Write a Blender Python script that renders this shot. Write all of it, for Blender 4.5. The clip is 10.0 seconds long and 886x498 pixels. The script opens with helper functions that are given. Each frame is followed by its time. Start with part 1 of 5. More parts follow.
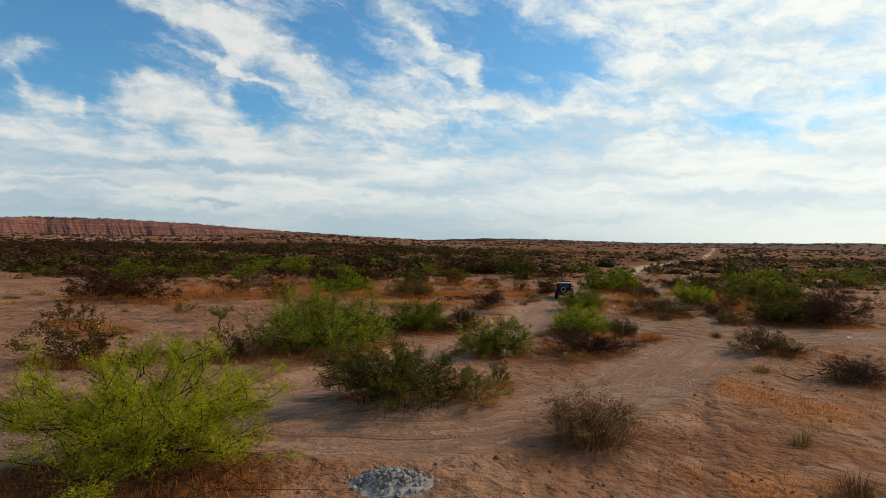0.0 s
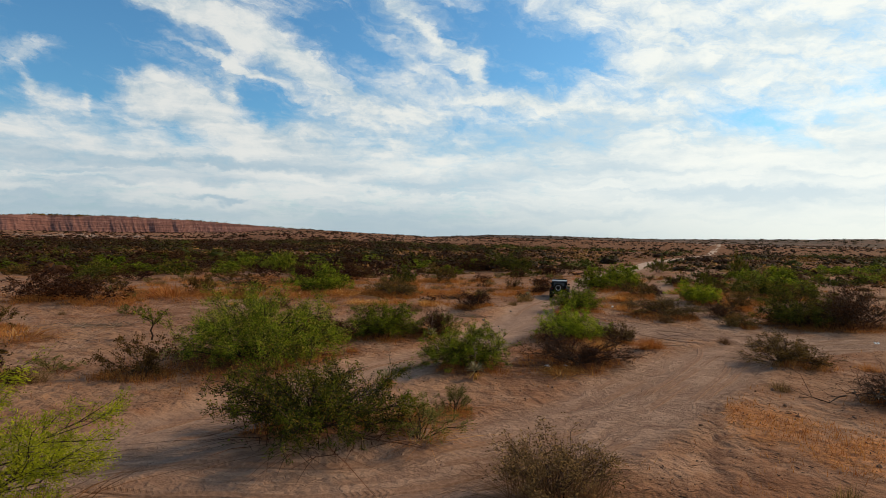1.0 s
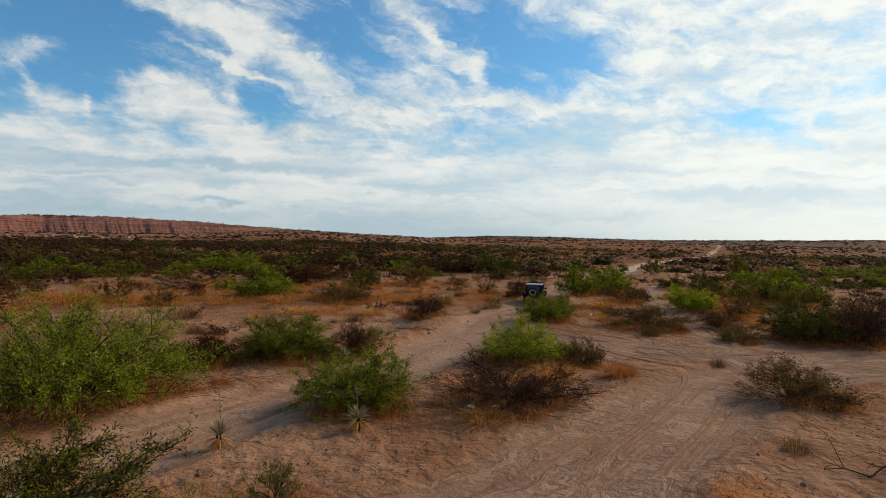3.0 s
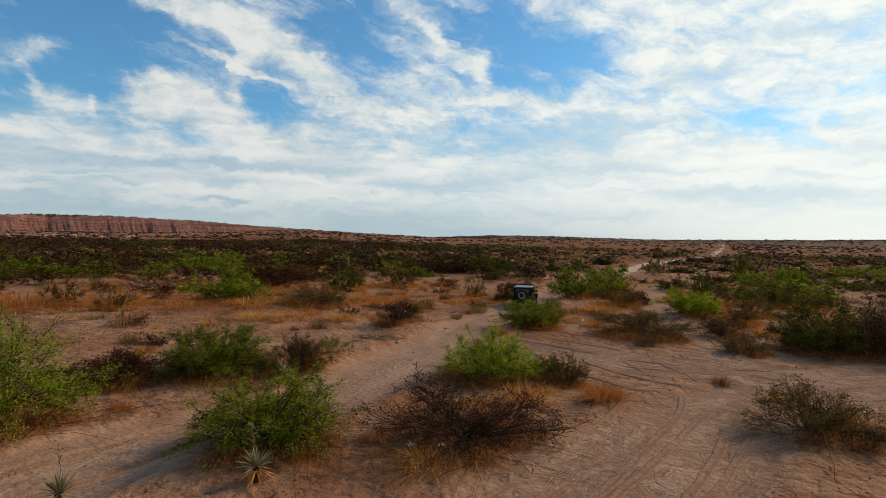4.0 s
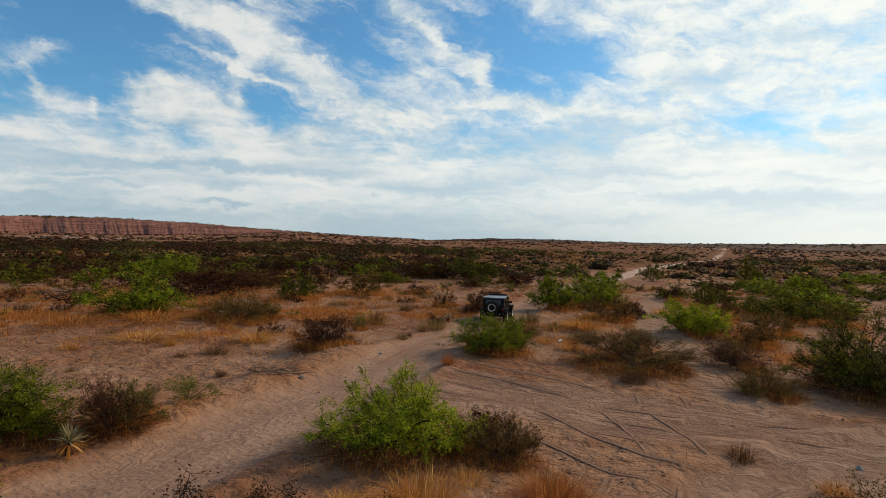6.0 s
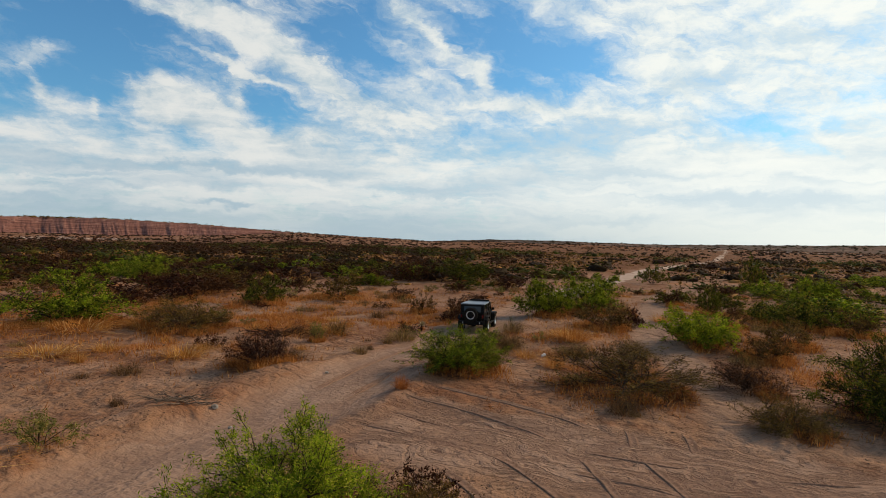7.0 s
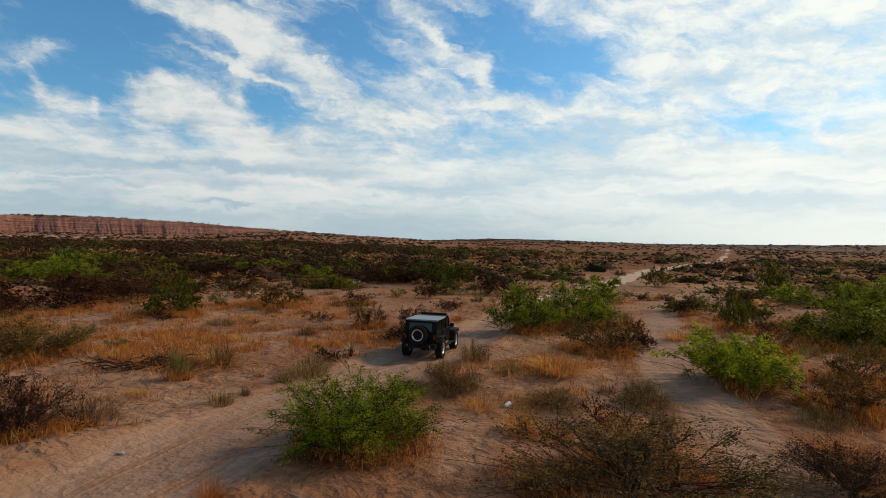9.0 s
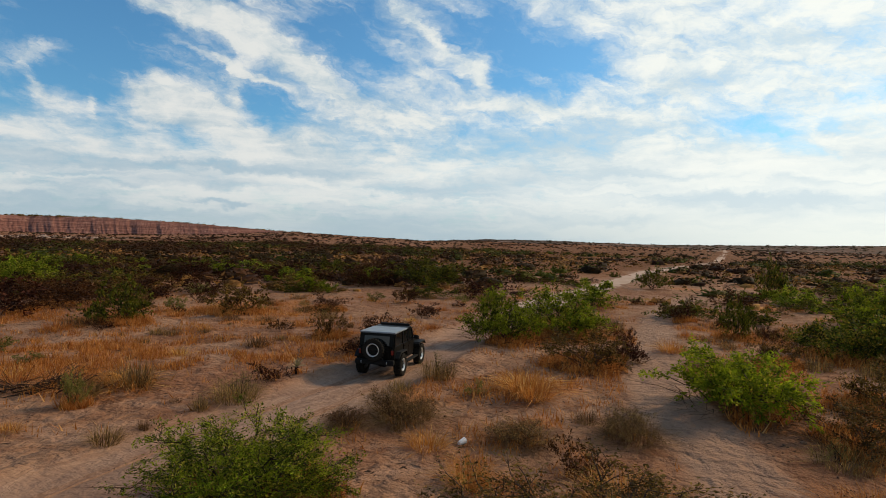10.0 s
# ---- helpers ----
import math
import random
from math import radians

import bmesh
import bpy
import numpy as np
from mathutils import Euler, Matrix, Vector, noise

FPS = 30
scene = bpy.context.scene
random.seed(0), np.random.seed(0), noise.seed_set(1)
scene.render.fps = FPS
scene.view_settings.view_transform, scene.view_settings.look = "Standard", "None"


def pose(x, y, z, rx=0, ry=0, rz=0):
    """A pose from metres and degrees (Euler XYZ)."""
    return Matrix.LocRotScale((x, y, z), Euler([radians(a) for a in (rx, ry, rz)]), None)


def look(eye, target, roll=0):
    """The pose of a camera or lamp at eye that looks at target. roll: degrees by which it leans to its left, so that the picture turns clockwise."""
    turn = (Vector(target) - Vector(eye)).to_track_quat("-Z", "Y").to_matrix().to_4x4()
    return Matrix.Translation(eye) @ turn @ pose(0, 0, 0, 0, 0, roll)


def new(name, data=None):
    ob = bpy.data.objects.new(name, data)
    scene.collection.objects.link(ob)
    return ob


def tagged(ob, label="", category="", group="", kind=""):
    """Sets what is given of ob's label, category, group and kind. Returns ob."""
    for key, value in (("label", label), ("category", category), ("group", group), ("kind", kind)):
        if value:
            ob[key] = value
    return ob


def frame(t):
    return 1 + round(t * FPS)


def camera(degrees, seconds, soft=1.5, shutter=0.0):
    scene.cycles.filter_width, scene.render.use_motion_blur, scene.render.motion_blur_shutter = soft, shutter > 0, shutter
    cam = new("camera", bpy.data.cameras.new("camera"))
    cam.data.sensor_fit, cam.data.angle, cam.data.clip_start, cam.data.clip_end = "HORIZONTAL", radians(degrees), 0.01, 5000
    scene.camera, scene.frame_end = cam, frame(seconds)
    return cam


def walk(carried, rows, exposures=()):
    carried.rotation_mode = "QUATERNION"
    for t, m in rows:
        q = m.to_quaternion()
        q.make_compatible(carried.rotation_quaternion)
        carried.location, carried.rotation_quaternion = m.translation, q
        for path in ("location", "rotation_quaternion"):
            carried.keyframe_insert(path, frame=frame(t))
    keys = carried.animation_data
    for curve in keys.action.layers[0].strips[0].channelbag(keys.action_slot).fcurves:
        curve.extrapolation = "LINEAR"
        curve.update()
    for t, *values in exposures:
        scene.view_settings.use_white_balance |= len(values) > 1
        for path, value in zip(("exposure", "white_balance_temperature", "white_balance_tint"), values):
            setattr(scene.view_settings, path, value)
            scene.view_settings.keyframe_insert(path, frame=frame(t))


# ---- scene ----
cam = camera(73.2, 10.0, 0.8)
METRES, EYE, TILT, LEAN, TURN = 42.017, 5.0, 0.0, 0.0, -4.6
ROWS = [
    (0.0, 0.0, 0.0, 0.0, 0.01, -0.59, -1.32),
    (0.5, 0.0222, 0.0591, -0.0015, 0.07, -0.64, -1.27),
    (1.0, 0.0436, 0.1034, -0.0028, 0.47, -0.92, -1.23),
    (1.5, 0.0637, 0.1321, -0.0039, 0.64, -0.94, -1.25),
    (2.0, 0.0831, 0.1617, -0.005, 0.49, -0.87, -1.24),
    (2.5, 0.104, 0.2106, -0.0064, 0.42, -0.8, -1.24),
    (4.0, 0.1634, 0.3469, -0.0072, 0.84, -0.87, -1.24),
    (4.5, 0.1817, 0.3752, -0.0065, 0.98, -0.67, -1.31),
    (5.0, 0.1977, 0.4178, -0.0065, 0.95, -0.64, -1.38),
    (5.5, 0.2131, 0.4715, -0.0069, 0.89, -0.63, -1.41),
    (7.0, 0.2676, 0.6231, -0.0089, 0.95, -0.48, -1.49),
    (7.5, 0.2832, 0.6819, -0.0097, 0.94, -0.44, -1.57),
    (8.0, 0.298, 0.7465, -0.0114, 0.94, -0.38, -1.58),
    (8.5, 0.3123, 0.8077, -0.0119, 0.94, -0.46, -1.57),
    (9.0, 0.3277, 0.849, -0.013, 0.97, -0.55, -1.55),
    (9.5, 0.3435, 0.8831, -0.012, 0.9, -0.51, -1.57),
    (10.0, 0.36, 0.927, -0.0116, 0.74, -0.49, -1.59),
]
walk(cam, [(t, pose(0, 0, EYE, TILT, LEAN, TURN) @ pose(METRES * x, METRES * y, METRES * z, 90 + pitch, roll, yaw)) for t, x, y, z, yaw, pitch, roll in ROWS])
# ---- world, sun, exposure ----
scene.view_settings.exposure = 0.0
SUN_AZ, SUN_EL = 66.0, 33.0  # degrees right of +y, above the horizon


class Tree:
    """Short calls for node trees."""

    def __init__(self, tree):
        self.t = tree
        tree.nodes.clear()

    def node(self, kind):
        return self.t.nodes.new("ShaderNode" + kind)

    def put(self, socket, value):
        if isinstance(value, bpy.types.NodeSocket):
            self.t.links.new(value, socket)
        elif value is not None:
            socket.default_value = value

    def m(self, op, a, b=None, c=None, clamp=False):
        n = self.node("Math")
        n.operation, n.use_clamp = op, clamp
        for s, v in zip(n.inputs, (a, b, c)):
            self.put(s, v)
        return n.outputs[0]

    def step(self, v, lo, hi):
        n = self.node("MapRange")
        n.interpolation_type = "SMOOTHSTEP"
        for s, x in zip(n.inputs, (v, lo, hi, 0.0, 1.0)):
            self.put(s, x)
        return n.outputs[0]

    def mix(self, f, a, b, blend="MIX"):
        n = self.node("Mix")
        n.data_type, n.blend_type = "RGBA", blend
        for i, v in ((0, f), (6, a), (7, b)):
            if isinstance(v, tuple) and len(v) == 3:
                v = (*v, 1.0)
            self.put(n.inputs[i], v)
        return n.outputs[2]

    def noise(self, vec, scale, detail=4.0, rough=0.55, dist=0.0):
        n = self.node("TexNoise")
        self.put(n.inputs["Vector"], vec)
        for k, v in (("Scale", scale), ("Detail", detail), ("Roughness", rough), ("Distortion", dist)):
            n.inputs[k].default_value = v
        return n.outputs["Fac"]

    def xyz(self, x, y, z=0.0):
        n = self.node("CombineXYZ")
        for s, v in zip(n.inputs, (x, y, z)):
            self.put(s, v)
        return n.outputs[0]

    def split(self, v):
        n = self.node("SeparateXYZ")
        self.put(n.inputs[0], v)
        return n.outputs[0], n.outputs[1], n.outputs[2]

    def attr(self, name):
        n = self.node("Attribute")
        n.attribute_name = name
        return n.outputs["Fac"]

    def bump(self, h, strength, distance, normal=None):
        n = self.node("Bump")
        self.put(n.inputs["Height"], h)
        n.inputs["Strength"].default_value, n.inputs["Distance"].default_value = strength, distance
        self.put(n.inputs["Normal"], normal)
        return n.outputs[0]

    def principled(self, color, rough, normal=None, metal=0.0, spec=0.3):
        n = self.node("BsdfPrincipled")
        if isinstance(color, tuple):
            color = (*color[:3], 1.0)
        self.put(n.inputs["Base Color"], color)
        self.put(n.inputs["Roughness"], rough)
        self.put(n.inputs["Metallic"], metal)
        n.inputs["Specular IOR Level"].default_value = spec
        self.put(n.inputs["Normal"], normal)
        return n

    def out(self, shader):
        n = self.node("OutputMaterial")
        self.t.links.new(shader, n.inputs[0])


# the cloud: azimuth, elevation, half sizes, turn and amount of its clear openings, its streaks and heaps, and its grey parts
CLEAR = [
    (-26.4, 16.2, 7.7, 3.2, 2, 0.55), (-31.0, 11.9, 4.4, 2.5, 9, 0.25), (-25.9, 11.8, 1.8, 2.5, 8, 0.35), (-12.7, 11.9, 3.7, 1.9, -5, 0.34), (-19.6, 9.0, 2.7, 1.2, -17, 0.30),
    (-6.7, 18.7, 3.7, 3.3, -26, 0.38), (-3.4, 16.5, 2.7, 2.0, 3, 0.25), (9.4, 18.7, 5.9, 2.6, -13, 0.50), (16.8, 16.6, 4.6, 1.4, -22, 0.32), (11.1, 14.8, 4.8, 1.1, -7, 0.25),
    (30.7, 10.8, 5.1, 1.3, 0, 0.34), (34.5, 8.5, 3.2, 0.7, -18, 0.26), (38.6, 12.3, 2.5, 0.9, 18, 0.22), (6.4, 10.9, 2.2, 0.7, 1, 0.22),
]
HEAPS = [
    (-21.3, 18.8, 5.3, 0.8, -13, 0.50), (-14.8, 17.9, 6.3, 1.3, -20, 0.60), (-8.7, 14.7, 3.6, 1.1, -36, 0.42), (-15.2, 14.8, 5.8, 0.4, -19, 0.50), (-30.1, 14.4, 2.4, 0.8, 23, 0.42),
    (-30.6, 11.6, 0.8, 2.6, 31, 0.42), (-26.9, 10.8, 0.4, 1.3, -7, 0.30), (-20.8, 11.6, 4.9, 2.0, -6, 0.55), (-15.7, 13.5, 0.7, 2.2, -14, 0.25), (-13.1, 8.6, 5.5, 1.8, -16, 0.35),
    (3.0, 18.4, 5.9, 0.8, -37, 0.40), (6.8, 16.3, 0.8, 2.0, 12, 0.30), (-1.2, 12.0, 6.4, 2.6, 2, 0.25), (12.8, 12.7, 5.8, 0.7, -5, 0.30),
]
GREYS = [
    (15.5, 9.9, 6.7, 1.4, 5, 0.5), (26.2, 14.4, 4.2, 0.9, 16, 0.35), (35.0, 17.2, 3.1, 0.8, 2, 0.3), (7.7, 3.3, 14.0, 1.6, 1, 0.25), (-16.9, 3.3, 2.6, 0.4, -1, 0.6),
    (-15.0, 3.0, 1.5, 0.3, 12, 0.4), (-27.4, 4.4, 8.0, 1.4, 4, 0.22), (30.9, 4.9, 8.6, 1.0, 5, 0.3), (-8.6, 9.6, 3.1, 1.5, 3, 0.25), (19.1, 7.5, 6.0, 0.9, -1, 0.3),
]


def build_sky():
    w = bpy.data.worlds.new("sky")
    scene.world = w
    w.use_nodes = True
    T = Tree(w.node_tree)
    tc = T.node("TexCoord").outputs["Generated"]
    x, y, z = T.split(tc)
    # azimuth right of +y and elevation, in degrees
    az = T.m("MULTIPLY", T.m("ARCTAN2", x, y), 57.2958)
    el = T.m("MULTIPLY", T.m("ARCSINE", z), 57.2958)
    wa = T.m("SUBTRACT", T.noise(T.xyz(az, T.m("MULTIPLY", el, 1.6)), 0.22, 7.0, 0.62), 0.5)
    wb = T.m("SUBTRACT", T.noise(T.xyz(az, T.m("MULTIPLY", el, 1.6), 9.0), 0.22, 7.0, 0.62), 0.5)
    azw = T.m("ADD", az, T.m("MULTIPLY", wa, 5.0))
    elw = T.m("ADD", el, T.m("MULTIPLY", wb, 3.4))

    def blobs(rows):
        total = None
        for a, e, ra, re, turn, amount in rows:
            c, s = math.cos(radians(turn)), math.sin(radians(turn))
            da, de = T.m("SUBTRACT", azw, a), T.m("SUBTRACT", elw, e)
            u = T.m("DIVIDE", T.m("ADD", T.m("MULTIPLY", da, c), T.m("MULTIPLY", de, s)), ra)
            v = T.m("DIVIDE", T.m("SUBTRACT", T.m("MULTIPLY", de, c), T.m("MULTIPLY", da, s)), re)
            q = T.m("ADD", T.m("MULTIPLY", u, u), T.m("MULTIPLY", v, v))
            b = T.m("MULTIPLY", T.m("EXPONENT", T.m("MULTIPLY", q, -1.0)), amount)
            total = b if total is None else T.m("ADD", total, b)
        return total

    # fine streaks drawn out along the wind, and billows on the flat underside of the cloud
    c, s = math.cos(radians(-24)), math.sin(radians(-24))
    u = T.m("ADD", T.m("MULTIPLY", azw, c), T.m("MULTIPLY", elw, s))
    v = T.m("SUBTRACT", T.m("MULTIPLY", elw, c), T.m("MULTIPLY", azw, s))
    wisps = T.noise(T.xyz(T.m("MULTIPLY", u, 0.16), T.m("MULTIPLY", v, 0.62)), 1.0, 10.0, 0.66, 0.5)
    flat = T.m("ADD", z, 0.09)
    plane = T.xyz(T.m("DIVIDE", x, flat), T.m("DIVIDE", y, flat))
    billow = T.noise(plane, 2.6, 9.0, 0.60, 0.4)
    tufts = T.noise(T.xyz(T.m("MULTIPLY", azw, 0.3), T.m("MULTIPLY", elw, 0.55), 4.0), 1.0, 8.0, 0.62, 0.3)
    grain = T.m("ADD", T.m("ADD", T.m("MULTIPLY", T.m("SUBTRACT", wisps, 0.5), T.m("ADD", 0.35, T.m("MULTIPLY", T.step(el, 7.0, 13.0), 0.65))), T.m("MULTIPLY", T.m("SUBTRACT", billow, 0.5), 0.55)), T.m("MULTIPLY", T.m("SUBTRACT", tufts, 0.5), 0.55))
    base = T.m("ADD", 0.50, T.m("MULTIPLY", T.step(az, 6.0, 26.0), 0.22))
    base = T.m("ADD", base, T.m("MULTIPLY", T.step(el, 11.0, 5.5), 0.28))
    base = T.m("SUBTRACT", base, T.m("MULTIPLY", T.step(el, 23.0, 45.0), 0.42))
    body = T.m("ADD", T.m("SUBTRACT", T.m("ADD", base, blobs(HEAPS)), blobs(CLEAR)), grain)
    cover = T.step(body, 0.16, 0.84)
    # light and grey parts of the cloud: billows above, flat layers towards the horizon
    layers = T.noise(T.xyz(T.m("MULTIPLY", azw, 0.05), T.m("MULTIPLY", elw, 0.42), 5.0), 1.0, 4.0, 0.55, 0.3)
    lowmix = T.step(el, 11.0, 5.0)
    shade = T.m("ADD", T.m("MULTIPLY", T.m("ADD", T.m("MULTIPLY", tufts, 0.5), T.m("MULTIPLY", billow, 0.5)), T.m("SUBTRACT", 1.0, lowmix)), T.m("MULTIPLY", layers, lowmix))
    shade = T.m("SUBTRACT", shade, T.m("MULTIPLY", blobs(GREYS), 0.55))
    shade = T.step(T.m("ADD", shade, T.m("MULTIPLY", T.m("SUBTRACT", body, 0.75), 0.16)), 0.30, 0.62)
    glow = T.step(az, -26.0, 44.0)
    white = T.mix(glow, (0.75, 0.765, 0.745), (0.96, 0.99, 0.93))
    grey = T.mix(glow, (0.40, 0.52, 0.60), (0.68, 0.79, 0.83))
    cloud = T.mix(shade, grey, white)
    haze = T.mix(T.step(az, 4.0, 42.0), (0.41, 0.515, 0.565), (0.86, 0.91, 0.84))
    cloud = T.mix(T.m("MULTIPLY", T.step(el, 5.5, 0.0), 0.8), cloud, haze)
    cover = T.m("MAXIMUM", cover, T.step(el, 6.0, 1.0))
    sky = T.node("TexSky")
    sky.sky_type, sky.sun_disc = "NISHITA", False
    sky.sun_elevation, sky.sun_rotation = radians(SUN_EL), radians(SUN_AZ)
    blue = T.mix(1.0, sky.outputs[0], (0.054, 0.103, 0.128), "MULTIPLY")
    bg = T.node("Background")
    T.put(bg.inputs[0], T.mix(cover, blue, cloud))
    bg.inputs[1].default_value = 1.0
    o = T.node("OutputWorld")
    T.t.links.new(bg.outputs[0], o.inputs[0])


build_sky()
sun = new("sun", bpy.data.lights.new("sun", "SUN"))
sun.data.energy, sun.data.angle, sun.data.color = 3.0, radians(9), (1.0, 0.765, 0.475)
sa, se = radians(SUN_AZ), radians(SUN_EL)
sun.matrix_basis = look((0, 0, 80), (-math.sin(sa) * math.cos(se), -math.cos(sa) * math.cos(se), 80 - math.sin(se)))


# ---- materials ----
def material(name):
    m = bpy.data.materials.new(name)
    m.use_nodes = True
    return m, Tree(m.node_tree)


def ground_material():
    m, T = material("desert sand")
    p = T.node("TexCoord").outputs["Object"]
    broad = T.noise(p, 0.11, 5.0, 0.6)
    mid = T.noise(p, 0.9, 6.0, 0.62)
    fine = T.noise(p, 7.0, 6.0, 0.65)
    grain = T.noise(p, 45.0, 3.0, 0.6)
    sand = T.mix(T.step(broad, 0.36, 0.62), (0.228, 0.097, 0.046), (0.316, 0.168, 0.094))
    pale = T.noise(p, 0.42, 6.0, 0.66, 0.4)
    sand = T.mix(T.m("MULTIPLY", T.step(pale, 0.50, 0.62), 0.6), sand, (0.374, 0.215, 0.134))
    sand = T.mix(T.m("MULTIPLY", T.step(mid, 0.50, 0.66), 0.62), sand, (0.175, 0.066, 0.028))
    spots = T.step(T.noise(p, 0.75, 5.0, 0.6), 0.40, 0.62)
    sand = T.mix(T.m("MULTIPLY", T.step(fine, 0.54, 0.64), T.m("MULTIPLY", spots, 0.75)), sand, (0.085, 0.032, 0.014))
    crust = T.noise(p, 19.0, 5.0, 0.7)
    sand = T.mix(T.m("MULTIPLY", T.step(crust, 0.56, 0.64), T.m("MULTIPLY", spots, 0.7)), sand, (0.068, 0.026, 0.012))
    sand = T.mix(T.m("MULTIPLY", T.step(grain, 0.5, 0.75), 0.25), sand, (0.46, 0.35, 0.26))
    sand = T.mix(T.m("MULTIPLY", T.attr("mask_e"), 0.7), sand, (0.33, 0.205, 0.138))
    dents = T.noise(p, 2.0, 3.0, 0.5, 0.2)
    height = T.m("ADD", T.m("ADD", T.m("ADD", T.m("MULTIPLY", fine, 0.38), T.m("MULTIPLY", crust, 0.14)), T.m("MULTIPLY", mid, 2.0)), T.m("MULTIPLY", T.step(dents, 0.28, 0.68), 0.75))
    # wheel tracks: paler packed sand with streaks along the way
    for k, lines in (("a", 0.15), ("b", 0.4), ("d", 0.6)):
        across, along, mask = T.attr("across_" + k), T.attr("along_" + k), T.attr("mask_" + k)
        wob = T.m("MULTIPLY", T.noise(T.xyz(T.m("MULTIPLY", along, 0.30), T.m("MULTIPLY", across, 0.45)), 1.0, 4.0), 4.2)
        streak = T.noise(T.xyz(T.m("MULTIPLY", T.m("ADD", across, wob), 2.4), T.m("MULTIPLY", along, 0.16 if k == "a" else 0.30)), 1.0, 5.0, 0.62)
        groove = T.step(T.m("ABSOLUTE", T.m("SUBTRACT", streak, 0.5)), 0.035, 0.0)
        tread = T.noise(T.xyz(T.m("MULTIPLY", across, 5.0), T.m("MULTIPLY", along, 5.0)), 1.0, 2.0)
        worn = T.m("MULTIPLY", mask, T.step(T.m("ADD", streak, T.m("MULTIPLY", mask, 0.25)), 0.42, 0.62))
        pale = T.mix(T.step(streak, 0.35, 0.65), (0.254, 0.150, 0.100), (0.347, 0.220, 0.152))
        sand = T.mix(T.m("MULTIPLY", worn, 0.9 - 0.4 * lines), sand, pale)
        # furrow shade painted in: low streaks and grooves get a darker colour
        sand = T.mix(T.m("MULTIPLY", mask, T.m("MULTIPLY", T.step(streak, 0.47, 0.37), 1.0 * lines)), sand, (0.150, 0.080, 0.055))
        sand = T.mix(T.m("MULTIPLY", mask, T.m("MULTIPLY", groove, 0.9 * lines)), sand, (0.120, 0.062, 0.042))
        height = T.m("SUBTRACT", height, T.m("MULTIPLY", T.m("MULTIPLY", groove, mask), 1.2 * lines))
        height = T.m("ADD", T.m("MULTIPLY", height, T.m("SUBTRACT", 1.0, T.m("MULTIPLY", mask, 0.85))), T.m("MULTIPLY", mask, T.m("ADD", T.m("MULTIPLY", streak, 2.8 * lines), T.m("MULTIPLY", tread, 0.5))))
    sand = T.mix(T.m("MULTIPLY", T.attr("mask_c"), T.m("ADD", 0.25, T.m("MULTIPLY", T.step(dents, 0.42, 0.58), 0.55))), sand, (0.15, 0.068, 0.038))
    # plant litter and thin dry grass
    litter, dry = T.attr("litter"), T.attr("dry")
    edge = T.m("ADD", T.m("MULTIPLY", mid, 0.5), T.m("MULTIPLY", fine, 0.5))
    lm = T.step(T.m("ADD", litter, T.m("MULTIPLY", T.m("SUBTRACT", edge, 0.5), 1.6)), 0.38, 0.72)
    dm = T.step(T.m("ADD", dry, T.m("MULTIPLY", T.m("SUBTRACT", edge, 0.5), 1.8)), 0.35, 0.85)
    straw = T.mix(T.step(fine, 0.4, 0.62), (0.29, 0.096, 0.025), (0.52, 0.205, 0.056))
    sand = T.mix(T.m("MULTIPLY", dm, 0.6), sand, straw)
    brown = T.mix(T.step(fine, 0.38, 0.65), (0.046, 0.017, 0.006), (0.25, 0.096, 0.032))
    sand = T.mix(T.m("MULTIPLY", lm, 0.85), sand, brown)
    nrm = T.bump(grain, 0.25, 0.012, T.bump(height, 1.0, 0.15))
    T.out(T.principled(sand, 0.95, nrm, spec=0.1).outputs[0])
    return m


def tread_material():
    m, T = material("tyre-marked sand")
    p = T.node("TexCoord").outputs["Object"]
    across, along = T.attr("across"), T.attr("along")
    worn = T.noise(p, 0.7, 3.0)
    grit = T.noise(p, 9.0, 5.0, 0.65)
    slant = T.m("ADD", along, T.m("MULTIPLY", T.m("ABSOLUTE", across), 0.5))
    lug = T.step(T.m("SINE", T.m("MULTIPLY", slant, 52.0)), -0.3, 0.5)
    lug = T.m("MULTIPLY", lug, T.step(worn, 0.50, 0.66))
    col = T.mix(T.step(grit, 0.4, 0.65), (0.210, 0.113, 0.069), (0.300, 0.172, 0.110))
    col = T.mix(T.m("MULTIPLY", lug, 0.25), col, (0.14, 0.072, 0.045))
    T.out(T.principled(col, 0.95, T.bump(T.m("ADD", T.m("MULTIPLY", lug, 0.8), grit), 0.8, 0.03), spec=0.1).outputs[0])
    return m


